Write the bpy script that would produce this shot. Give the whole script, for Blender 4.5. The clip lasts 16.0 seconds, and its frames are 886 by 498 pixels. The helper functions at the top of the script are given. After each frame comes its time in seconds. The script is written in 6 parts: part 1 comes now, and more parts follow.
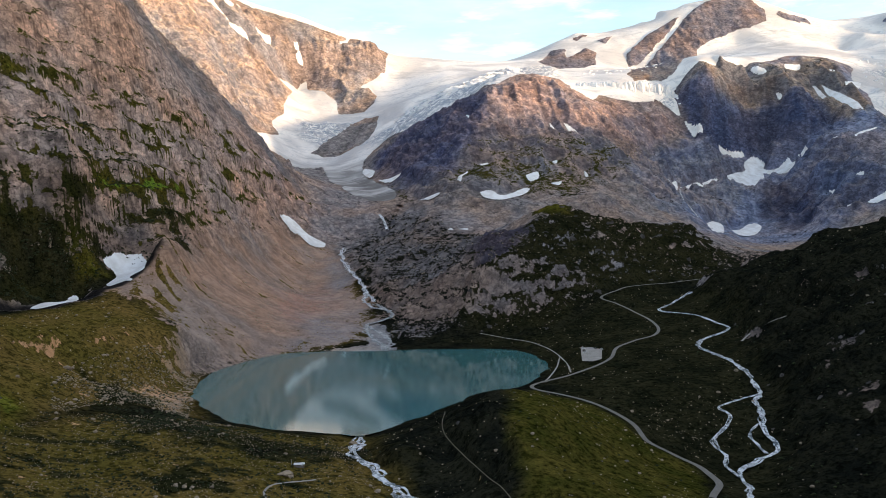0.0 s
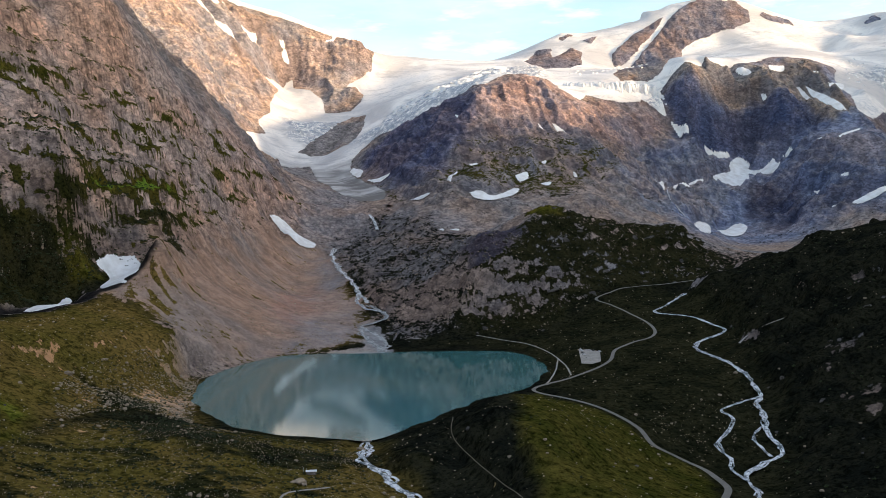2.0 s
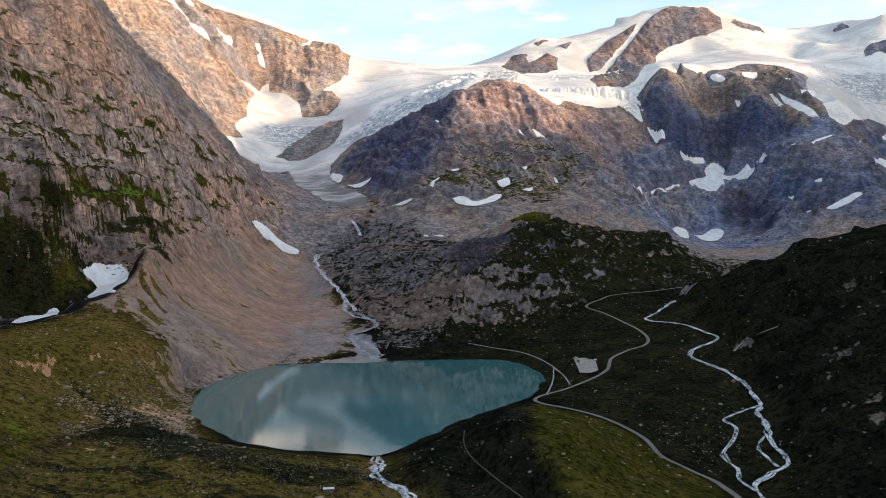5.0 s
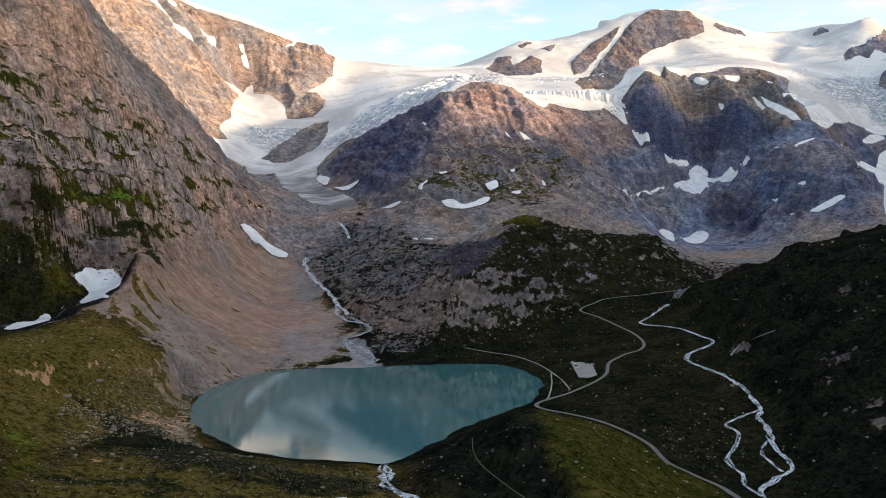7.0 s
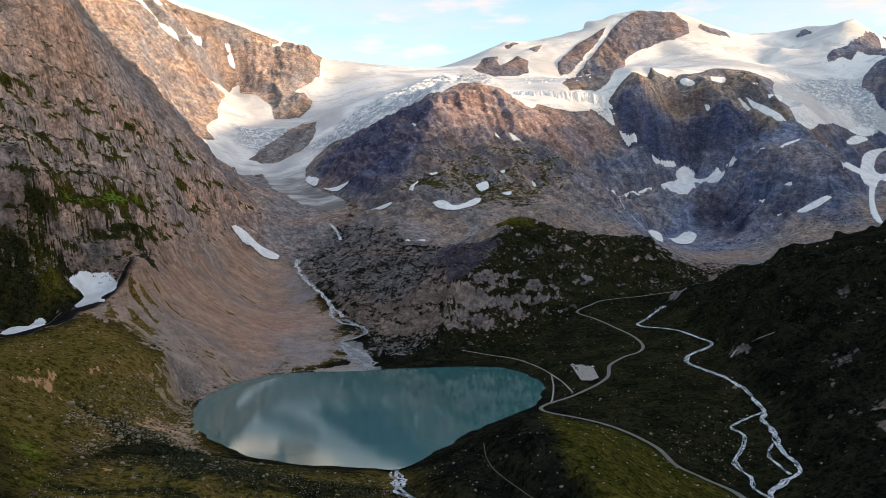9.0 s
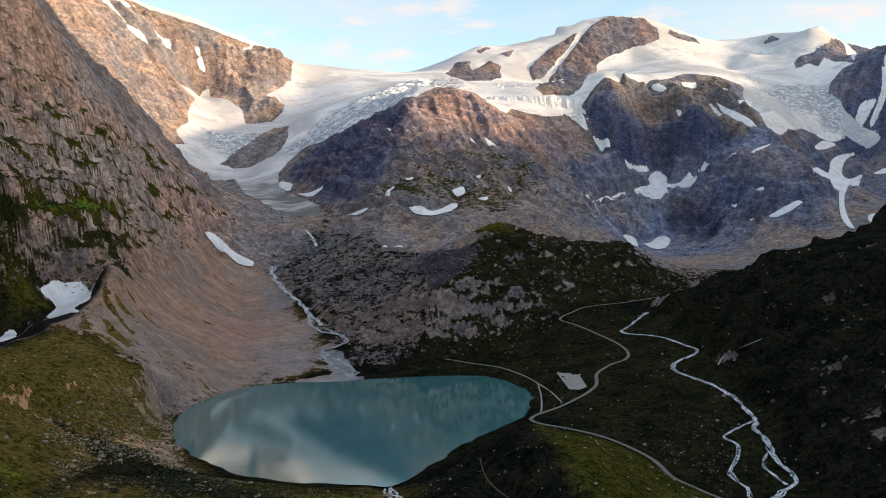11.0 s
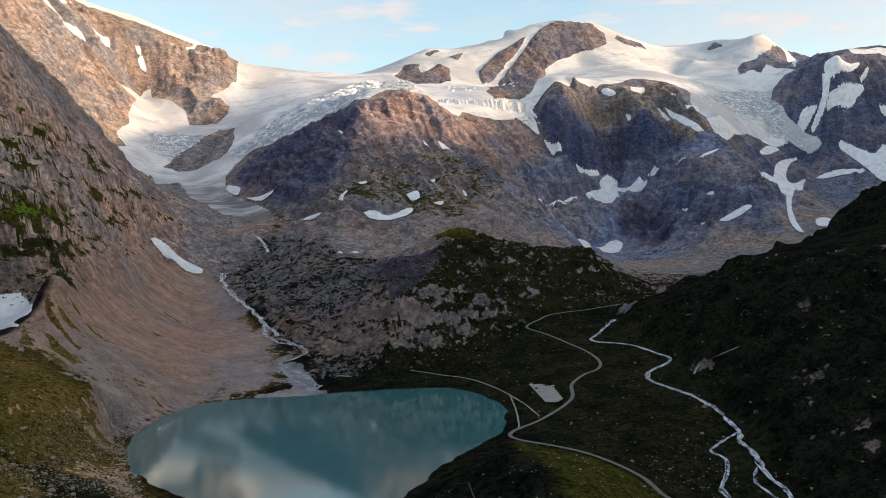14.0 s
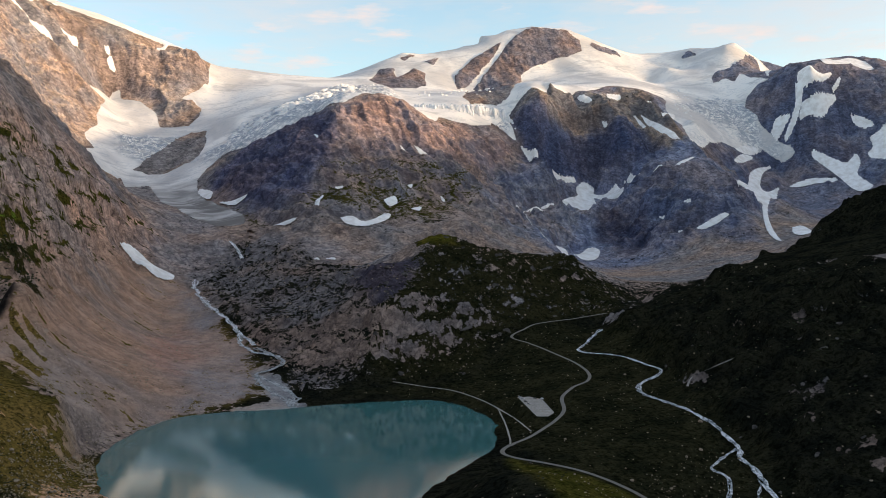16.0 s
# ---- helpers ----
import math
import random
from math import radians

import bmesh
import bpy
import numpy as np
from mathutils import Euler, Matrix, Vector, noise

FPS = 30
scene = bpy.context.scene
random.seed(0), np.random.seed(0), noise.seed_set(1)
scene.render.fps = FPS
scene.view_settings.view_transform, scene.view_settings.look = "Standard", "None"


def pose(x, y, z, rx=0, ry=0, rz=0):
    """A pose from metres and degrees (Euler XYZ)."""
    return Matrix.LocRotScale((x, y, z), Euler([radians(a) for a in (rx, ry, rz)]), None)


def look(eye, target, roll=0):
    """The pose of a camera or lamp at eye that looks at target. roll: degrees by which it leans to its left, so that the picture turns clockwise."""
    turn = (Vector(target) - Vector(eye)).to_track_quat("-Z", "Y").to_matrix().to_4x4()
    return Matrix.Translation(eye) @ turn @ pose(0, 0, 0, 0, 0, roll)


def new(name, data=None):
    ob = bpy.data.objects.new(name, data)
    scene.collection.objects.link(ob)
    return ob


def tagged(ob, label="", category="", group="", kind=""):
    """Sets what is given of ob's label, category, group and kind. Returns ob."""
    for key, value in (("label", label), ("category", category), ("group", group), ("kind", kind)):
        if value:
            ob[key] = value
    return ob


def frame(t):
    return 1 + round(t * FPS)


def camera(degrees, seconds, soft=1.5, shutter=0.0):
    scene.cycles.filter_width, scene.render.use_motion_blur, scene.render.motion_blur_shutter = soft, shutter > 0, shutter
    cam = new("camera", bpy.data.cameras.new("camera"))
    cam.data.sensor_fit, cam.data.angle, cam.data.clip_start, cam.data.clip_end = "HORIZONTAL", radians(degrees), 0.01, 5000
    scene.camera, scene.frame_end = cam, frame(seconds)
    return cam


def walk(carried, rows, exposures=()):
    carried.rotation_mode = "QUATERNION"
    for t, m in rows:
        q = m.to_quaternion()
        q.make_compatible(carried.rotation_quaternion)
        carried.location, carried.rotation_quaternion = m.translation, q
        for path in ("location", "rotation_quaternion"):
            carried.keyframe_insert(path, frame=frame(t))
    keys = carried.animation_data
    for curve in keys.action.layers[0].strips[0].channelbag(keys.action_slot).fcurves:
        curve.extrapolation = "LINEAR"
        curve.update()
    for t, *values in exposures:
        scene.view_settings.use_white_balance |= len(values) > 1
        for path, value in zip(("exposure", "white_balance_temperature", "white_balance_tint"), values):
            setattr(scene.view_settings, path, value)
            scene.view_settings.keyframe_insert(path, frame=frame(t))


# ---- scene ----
cam = camera(56.0, 16.0, soft=0.75)
# seconds, eye (x, y, z), yaw to the left, pitch up, lean to the right
PATH = [
    (0.0, 0.00, 0.00, 160.00, -0.005, -1.370, 0.706),
    (0.5, -4.87, 0.45, 161.36, -0.328, -1.435, 0.681),
    (1.0, -9.97, 0.85, 162.65, -0.633, -1.485, 0.648),
    (1.5, -15.13, 1.42, 163.96, -0.946, -1.508, 0.655),
    (2.0, -20.23, 2.18, 165.16, -1.268, -1.510, 0.639),
    (2.5, -25.33, 2.90, 166.47, -1.587, -1.474, 0.646),
    (3.0, -30.51, 3.61, 167.78, -1.919, -1.446, 0.653),
    (3.5, -35.74, 4.40, 168.97, -2.275, -1.429, 0.644),
    (4.0, -40.90, 5.18, 170.28, -2.625, -1.402, 0.652),
    (4.5, -46.16, 6.04, 171.59, -2.986, -1.373, 0.636),
    (5.0, -51.50, 7.05, 172.87, -3.355, -1.346, 0.640),
    (7.5, -77.63, 12.35, 178.62, -5.052, -1.282, 0.660),
    (8.0, -82.90, 13.62, 179.53, -5.363, -1.263, 0.686),
    (8.5, -88.36, 14.97, 180.49, -5.669, -1.253, 0.705),
    (9.0, -93.77, 16.47, 181.40, -5.952, -1.325, 0.718),
    (11.5, -113.68, 41.45, 186.58, -8.867, -1.006, 0.871),
    (12.0, -116.18, 48.46, 187.26, -9.587, -0.962, 0.859),
    (12.5, -119.39, 55.58, 187.98, -9.972, -0.973, 0.889),
    (13.0, -123.73, 63.29, 188.67, -10.571, -0.991, 0.998),
    (13.5, -128.69, 71.77, 189.38, -11.236, -0.981, 1.065),
    (14.0, -133.40, 80.79, 189.96, -12.011, -0.903, 1.021),
    (14.5, -137.22, 90.25, 190.39, -12.747, -0.783, 0.877),
    (15.0, -140.07, 99.76, 190.88, -13.255, -0.698, 0.796),
    (15.5, -142.02, 109.27, 191.44, -13.717, -0.615, 0.700),
    (16.0, -143.66, 118.70, 191.96, -14.054, -0.539, 0.682),
]
walk(cam, [(t, pose(x, y, z, 0, 0, yaw) @ pose(0, 0, 0, 90 + pitch) @ pose(0, 0, 0, 0, 0, -lean)) for t, x, y, z, yaw, pitch, lean in PATH],
     exposures=((0.0, 0.29), (5.0, 0.25), (9.0, 0.16), (12.0, 0.04), (16.0, -0.08)))
# ---- sky and evening sun ----
SUN_UP, SUN_ROUND = radians(8), radians(112)
world = bpy.data.worlds.new("sky")
scene.world = world
world.use_nodes = True
nt = world.node_tree
sky = nt.nodes.new("ShaderNodeTexSky")
sky.sky_type, sky.sun_disc, sky.sun_elevation, sky.sun_rotation = "NISHITA", False, SUN_UP, SUN_ROUND
sky.dust_density, sky.air_density, sky.ozone_density = 1.5, 1.0, 1.1
way = nt.nodes.new("ShaderNodeTexCoord")
place = nt.nodes.new("ShaderNodeMapping")
place.inputs["Scale"].default_value = (2.2, 2.2, 9.0)
puff = nt.nodes.new("ShaderNodeTexNoise")
puff.inputs["Scale"].default_value, puff.inputs["Detail"].default_value, puff.inputs["Roughness"].default_value = 1.6, 6.0, 0.6
veil = nt.nodes.new("ShaderNodeMapRange")
veil.inputs["From Min"].default_value, veil.inputs["From Max"].default_value, veil.inputs["To Max"].default_value = 0.43, 0.72, 0.8
cloud = nt.nodes.new("ShaderNodeMix")
cloud.data_type = "RGBA"
cloud.inputs[7].default_value = (2.1, 1.95, 1.9, 1)
nt.links.new(way.outputs["Generated"], place.inputs["Vector"])
nt.links.new(place.outputs[0], puff.inputs["Vector"])
nt.links.new(puff.outputs["Fac"], veil.inputs["Value"])
nt.links.new(veil.outputs[0], cloud.inputs[0])
nt.links.new(sky.outputs[0], cloud.inputs[6])
wisp = nt.nodes.new("ShaderNodeTexNoise")
wisp.inputs["Scale"].default_value, wisp.inputs["Detail"].default_value, wisp.inputs["Roughness"].default_value = 5.5, 5.0, 0.55
thin = nt.nodes.new("ShaderNodeMapRange")
thin.inputs["From Min"].default_value, thin.inputs["From Max"].default_value, thin.inputs["To Max"].default_value = 0.54, 0.70, 0.75
puffs = nt.nodes.new("ShaderNodeMix")
puffs.data_type = "RGBA"
puffs.inputs[7].default_value = (2.5, 2.05, 1.9, 1)
nt.links.new(place.outputs[0], wisp.inputs["Vector"])
nt.links.new(wisp.outputs["Fac"], thin.inputs["Value"])
nt.links.new(thin.outputs[0], puffs.inputs[0])
nt.links.new(cloud.outputs[2], puffs.inputs[6])
nt.links.new(puffs.outputs[2], nt.nodes["Background"].inputs[0])
nt.nodes["Background"].inputs[1].default_value = 0.425
to_sun = Vector((math.cos(SUN_UP) * math.sin(SUN_ROUND), math.cos(SUN_UP) * math.cos(SUN_ROUND), math.sin(SUN_UP)))
sun = new("sun", bpy.data.lights.new("sun", "SUN"))
sun.data.energy, sun.data.angle, sun.data.color = 5.0, radians(2.2), (1, 0.70, 0.44)
sun.matrix_world = look((0, 0, 3000), Vector((0, 0, 3000)) - to_sun)
# ---- materials ----
class Nodes:
    """A material's node tree, written as calls."""

    def __init__(self, name):
        self.mat = bpy.data.materials.new(name)
        self.mat.use_nodes = True
        self.t = self.mat.node_tree
        self.bsdf = self.t.nodes["Principled BSDF"]
        self.where = self.node("ShaderNodeTexCoord").outputs["Object"]

    def node(self, kind, **props):
        n = self.t.nodes.new(kind)
        for k, v in props.items():
            if k == "operation":
                n.operation = v
            elif k == "blend_type":
                n.blend_type = v
            elif k == "data_type":
                n.data_type = v
            elif k == "attribute_name":
                n.attribute_name = v
            elif k == "feature":
                n.feature = v
        return n

    def put(self, socket, value):
        if isinstance(value, bpy.types.NodeSocket):
            self.t.links.new(value, socket)
        elif hasattr(socket.default_value, "__len__") and not hasattr(value, "__len__"):
            socket.default_value = (value,) * len(socket.default_value)
        elif hasattr(value, "__len__") and len(value) == 3 and len(socket.default_value) == 4:
            socket.default_value = (*value, 1)
        else:
            socket.default_value = value

    def noise(self, size, detail=4.0, rough=0.55, stretch=None, distort=0.0):
        n = self.node("ShaderNodeTexNoise")
        where = self.where
        if stretch:
            m = self.node("ShaderNodeMapping")
            self.put(m.inputs["Vector"], where)
            m.inputs["Scale"].default_value = stretch
            where = m.outputs[0]
        self.put(n.inputs["Vector"], where)
        n.inputs["Scale"].default_value, n.inputs["Detail"].default_value, n.inputs["Roughness"].default_value = 1 / size, detail, rough
        n.inputs["Distortion"].default_value = distort
        return n.outputs["Fac"]

    def math(self, op, a, b=0.0, clamp=False):
        n = self.node("ShaderNodeMath", operation=op)
        n.use_clamp = clamp
        self.put(n.inputs[0], a)
        self.put(n.inputs[1], b)
        return n.outputs[0]

    def band(self, value, lo, hi):
        n = self.node("ShaderNodeMapRange")
        n.interpolation_type = "SMOOTHSTEP"
        self.put(n.inputs["Value"], value)
        n.inputs["From Min"].default_value, n.inputs["From Max"].default_value = lo, hi
        return n.outputs[0]

    def mix(self, fac, a, b, how="MIX"):
        n = self.node("ShaderNodeMix", data_type="RGBA", blend_type=how)
        self.put(n.inputs[0], fac)
        self.put(n.inputs[6], a)
        self.put(n.inputs[7], b)
        return n.outputs[2]

    def attr(self, name, out="Fac"):
        return self.node("ShaderNodeAttribute", attribute_name=name).outputs[out]

    def bump(self, height, depth, strength=1.0, normal=None):
        n = self.node("ShaderNodeBump")
        n.inputs["Strength"].default_value, n.inputs["Distance"].default_value = strength, depth
        self.put(n.inputs["Height"], height)
        if normal is not None:
            self.put(n.inputs["Normal"], normal)
        return n.outputs[0]

    def done(self, colour, rough, normal=None, spec=0.3):
        self.put(self.bsdf.inputs["Base Color"], colour)
        self.put(self.bsdf.inputs["Roughness"], rough)
        self.bsdf.inputs["Specular IOR Level"].default_value = spec
        if normal is not None:
            self.put(self.bsdf.inputs["Normal"], normal)
        return self.mat


def land_material():
    n = Nodes("rock_and_turf")
    vast, wide, mid, fine, grit = n.noise(210, 4, 0.6), n.noise(64, 5, 0.62, None, 0.7), n.noise(15, 6, 0.68), n.noise(4.2, 5, 0.7), n.noise(1.5, 3, 0.7)
    streak = n.noise(24, 5, 0.65, (1, 1, 0.7), 1.0)
    tint = n.attr("tint", "Color")
    tint = n.mix(n.band(vast, 0.38, 0.62), n.mix(1.0, tint, (0.84, 0.92, 1.04), "MULTIPLY"), n.mix(1.0, tint, (1.14, 1.0, 0.92), "MULTIPLY"))
    tone = n.math("ADD", n.math("MULTIPLY", wide, 1.0), n.math("ADD", n.math("MULTIPLY", mid, 1.3), n.math("MULTIPLY", streak, 0.9)))
    tone = n.band(tone, 1.2, 2.0)
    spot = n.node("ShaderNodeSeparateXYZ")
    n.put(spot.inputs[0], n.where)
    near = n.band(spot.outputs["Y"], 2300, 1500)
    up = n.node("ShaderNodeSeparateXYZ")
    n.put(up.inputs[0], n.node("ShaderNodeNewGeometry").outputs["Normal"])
    # far steep faces darker and bluer: shade and haze put into the colour
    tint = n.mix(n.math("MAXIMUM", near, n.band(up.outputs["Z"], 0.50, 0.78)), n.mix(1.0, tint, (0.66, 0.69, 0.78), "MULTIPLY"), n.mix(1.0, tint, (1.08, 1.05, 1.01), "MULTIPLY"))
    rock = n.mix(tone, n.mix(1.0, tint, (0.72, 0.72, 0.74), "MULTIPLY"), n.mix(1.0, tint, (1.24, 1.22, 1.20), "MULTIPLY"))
    warp = n.node("ShaderNodeTexNoise")
    n.put(warp.inputs["Vector"], n.where)
    warp.inputs["Scale"].default_value, warp.inputs["Detail"].default_value = 1 / 26, 4.0
    push = n.node("ShaderNodeVectorMath", operation="MULTIPLY_ADD")
    n.put(push.inputs[0], warp.outputs["Color"])
    push.inputs[1].default_value = (26, 26, 26)
    n.put(push.inputs[2], n.where)
    def blocks(size, flat_):
        lay = n.node("ShaderNodeMapping")
        n.put(lay.inputs["Vector"], push.outputs[0])
        lay.inputs["Rotation"].default_value, lay.inputs["Scale"].default_value = (0.35, -0.5, 0.3), (1, 1, flat_)
        v = n.node("ShaderNodeTexVoronoi")
        n.put(v.inputs["Vector"], lay.outputs[0])
        v.inputs["Scale"].default_value = 1 / size
        shade = n.node("ShaderNodeSeparateXYZ")
        n.put(shade.inputs[0], v.outputs["Color"])
        return shade.outputs["X"], v.outputs["Distance"]
    (big, gap), (small, chink) = blocks(26, 1.6), blocks(8.5, 1.5)
    block = n.math("ADD", n.math("MULTIPLY", big, 0.4), n.math("MULTIPLY", small, 0.6))
    cut = n.mix(n.band(block, 0.25, 0.75), (0.86, 0.86, 0.87), (1.38, 1.36, 1.34))
    rocky = n.attr("rocky")
    rock = n.mix(rocky, rock, n.mix(1.0, rock, cut, "MULTIPLY"))
    rock = n.mix(n.math("MULTIPLY", n.band(chink, 0.56, 0.76), n.math("MULTIPLY", rocky, 0.5)), rock, n.mix(1.0, tint, (0.30, 0.30, 0.34), "MULTIPLY"))
    rock = n.mix(n.math("MULTIPLY", n.band(gap, 0.66, 0.84), n.math("MULTIPLY", rocky, 0.45)), rock, n.mix(1.0, tint, (0.30, 0.30, 0.34), "MULTIPLY"))
    bed = n.noise(30, 5, 0.7, (0.5, 0.5, 3.2), 1.2)
    rock = n.mix(n.math("MULTIPLY", n.band(bed, 0.55, 0.64), n.math("MULTIPLY", n.band(up.outputs["Z"], 0.86, 0.66), 0.6)), rock, n.mix(1.0, tint, (0.55, 0.55, 0.60), "MULTIPLY"))
    rock = n.mix(n.math("MULTIPLY", n.band(fine, 0.54, 0.68), 0.38), rock, n.mix(1.0, tint, (1.6, 1.56, 1.5), "MULTIPLY"))
    dark = n.math("MULTIPLY", n.band(n.noise(9, 6, 0.72, None, 1.4), 0.50, 0.41), n.math("MULTIPLY", n.math("ADD", 0.18, n.math("MULTIPLY", near, 0.36)), n.math("ADD", 0.3, n.math("MULTIPLY", rocky, 0.7))))
    rock = n.mix(dark, rock, n.mix(1.0, tint, (0.24, 0.24, 0.28), "MULTIPLY"))
    rock = n.mix(n.math("MULTIPLY", n.band(grit, 0.58, 0.68), 0.5), rock, n.mix(1.0, tint, (1.7, 1.66, 1.6), "MULTIPLY"))
    blade, clump = n.noise(6, 6, 0.72), n.noise(34, 5, 0.65)
    # turf of the dim slopes near-black: their shade is put into the colour
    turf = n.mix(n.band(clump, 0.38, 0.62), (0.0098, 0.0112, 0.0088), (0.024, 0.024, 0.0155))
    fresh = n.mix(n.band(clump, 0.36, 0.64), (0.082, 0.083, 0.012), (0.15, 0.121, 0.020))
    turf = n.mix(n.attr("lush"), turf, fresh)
    turf = n.mix(n.band(n.attr("lush"), 0.78, 1.0), turf, (0.15, 0.235, 0.03))
    turf = n.mix(n.attr("sere"), turf, n.mix(n.band(clump, 0.36, 0.64), (0.28, 0.17, 0.056), (0.175, 0.112, 0.035)))
    turf = n.mix(n.band(blade, 0.46, 0.62), turf, n.mix(1.0, turf, (0.30, 0.34, 0.32), "MULTIPLY"))
    tuft = n.noise(2.6, 4, 0.7)
    turf = n.mix(n.math("MULTIPLY", n.band(tuft, 0.48, 0.38), 0.75), turf, n.mix(1.0, turf, (0.28, 0.30, 0.34), "MULTIPLY"))
    turf = n.mix(n.math("MULTIPLY", n.band(tuft, 0.54, 0.66), 0.6), turf, n.mix(1.0, turf, (1.7, 1.6, 1.4), "MULTIPLY"))
    turf = n.mix(n.math("MULTIPLY", n.band(grit, 0.55, 0.68), 0.5), turf, n.mix(1.0, turf, (2.2, 2.0, 1.8), "MULTIPLY"))
    level = n.band(up.outputs["Z"], 0.40, 0.92)
    share = n.math("ADD", n.math("MULTIPLY", n.attr("turf"), 1.3), n.math("MULTIPLY", n.math("SUBTRACT", level, 0.5), 0.5))
    pick = n.math("ADD", n.math("MULTIPLY", mid, 1.0), n.math("ADD", n.math("MULTIPLY", wide, 0.6), n.math("MULTIPLY", blade, 1.4)))
    green = n.band(n.math("SUBTRACT", n.math("ADD", share, 0.90), pick), -0.02, 0.08)
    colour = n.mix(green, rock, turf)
    # ice and firn take over where the glaciers lie
    broad = n.noise(260, 4, 0.55, None, 0.8)
    flow = n.noise(26, 5, 0.65, (1.0, 1.6, 1.0), 1.6)
    snow = n.mix(n.band(broad, 0.38, 0.66), (0.84, 0.825, 0.80), (0.56, 0.555, 0.56))
    torn = n.mix(n.band(flow, 0.44, 0.60), (0.40, 0.44, 0.50), (0.90, 0.89, 0.87))
    firn = n.mix(n.math("MULTIPLY", n.attr("broken"), n.band(broad, 0.30, 0.46)), snow, torn)
    bands = n.noise(80, 5, 0.62, (0.5, 1.5, 1.2), 0.9)
    firn = n.mix(n.math("MULTIPLY", n.band(bands, 0.54, 0.70), 0.8), firn, (0.47, 0.475, 0.485))
    crack = n.math("ABSOLUTE", n.math("SUBTRACT", n.noise(46, 3, 0.55, (0.55, 1.5, 1.0), 0.9), 0.5))
    crack = n.math("MULTIPLY", n.band(crack, 0.030, 0.006), n.math("ADD", 0.28, n.math("MULTIPLY", n.attr("broken"), 0.55)))
    firn = n.mix(crack, firn, (0.30, 0.36, 0.43))
    dirt = n.mix(n.band(bands, 0.36, 0.60), (0.42, 0.40, 0.395), (0.20, 0.19, 0.185))
    grime = n.math("MULTIPLY", n.attr("grime"), n.math("ADD", 0.55, n.math("MULTIPLY", n.band(bands, 0.28, 0.58), 0.45)))
    firn = n.mix(grime, firn, dirt)
    icy = n.band(n.math("ADD", n.attr("ice"), n.math("MULTIPLY", n.math("SUBTRACT", n.noise(16, 5, 0.65), 0.5), 1.1)), 0.44, 0.56)
    colour = n.mix(icy, colour, firn)
    h = n.math("ADD", n.math("MULTIPLY", mid, 0.9), n.math("ADD", n.math("MULTIPLY", fine, 0.3), n.math("MULTIPLY", streak, 0.6)))
    h = n.math("ADD", n.math("MULTIPLY", h, n.math("SUBTRACT", 1.0, n.math("MULTIPLY", icy, 0.93))), n.math("MULTIPLY", n.math("MULTIPLY", block, 0.6), n.math("MULTIPLY", rocky, n.math("SUBTRACT", 1.0, icy))))
    h = n.math("ADD", h, n.math("MULTIPLY", n.math("MULTIPLY", flow, n.attr("broken")), icy))
    return n.done(colour, n.math("SUBTRACT", 0.93, n.math("MULTIPLY", icy, 0.3)), n.bump(n.math("MULTIPLY", h, n.math("ADD", 0.3, n.math("MULTIPLY", rocky, 0.7))), 7.0, 0.9), 0.0)


def snow_material():
    n = Nodes("old_snow")
    colour = n.mix(n.band(n.noise(22, 5, 0.6), 0.35, 0.7), (0.88, 0.89, 0.90), (0.70, 0.69, 0.68))
    return n.done(colour, 0.7, n.bump(n.noise(5, 4, 0.6), 0.8, 0.6), 0.3)


def water_material(name, colour, rough, wave, size):
    n = Nodes(name)
    tone = n.mix(n.noise(160, 3, 0.5, None, 1.0), colour, [c * 1.25 for c in colour])
    n.bsdf.inputs["IOR"].default_value = 1.6
    return n.done(tone, rough, n.bump(n.noise(size, 3, 0.5), wave, 1.0), 0.5)


def rapids_material(name, foam, lo, hi):
    n = Nodes(name)
    f = n.band(n.math("ADD", n.math("MULTIPLY", n.noise(2.6, 5, 0.7), 0.6), n.math("MULTIPLY", n.noise(9, 3, 0.6), 0.4)), lo, hi)
    colour = n.mix(f, (0.06, 0.085, 0.10), foam)
    return n.done(colour, 0.35, n.bump(n.noise(1.6, 4, 0.6), 0.4, 0.8), 0.2)


def plain_material(name, dark, light, size, rough=0.9, depth=0.1, spec=0.2):
    n = Nodes(name)
    f = n.math("ADD", n.math("MULTIPLY", n.noise(size, 5, 0.65), 0.6), n.math("MULTIPLY", n.noise(size * 8, 3, 0.6), 0.4))
    return n.done(n.mix(n.band(f, 0.35, 0.65), dark, light), rough, n.bump(n.noise(size * 0.6, 4, 0.6), depth, 0.8), spec)


LAND, SNOW = land_material(), snow_material()
WATER = water_material("lake_water", (0.048, 0.15, 0.148), 0.035, 0.025, 2.5)
TARN = water_material("dark_water", (0.02, 0.03, 0.035), 0.1, 0.02, 2.0)
RAPIDS = rapids_material("white_water", (0.78, 0.80, 0.84), 0.42, 0.56)
BRAID = rapids_material("silty_water", (0.42, 0.43, 0.44), 0.36, 0.6)
ASPHALT = plain_material("asphalt", (0.15, 0.138, 0.12), (0.215, 0.198, 0.172), 1.2, 0.85, 0.02)
GRAVEL = plain_material("gravel", (0.24, 0.222, 0.198), (0.42, 0.39, 0.35), 1.0, 0.95, 0.05)
STONE = plain_material("boulder_stone", (0.19, 0.15, 0.11), (0.46, 0.36, 0.26), 1.4, 0.9, 0.15)
CRAG = plain_material("crag_rock", (0.045, 0.042, 0.04), (0.15, 0.135, 0.125), 4.0, 0.95, 2.0, 0.0)
WARM_CRAG = plain_material("warm_crag_rock", (0.20, 0.145, 0.105), (0.46, 0.35, 0.27), 12.0, 0.95, 3.0, 0.0)
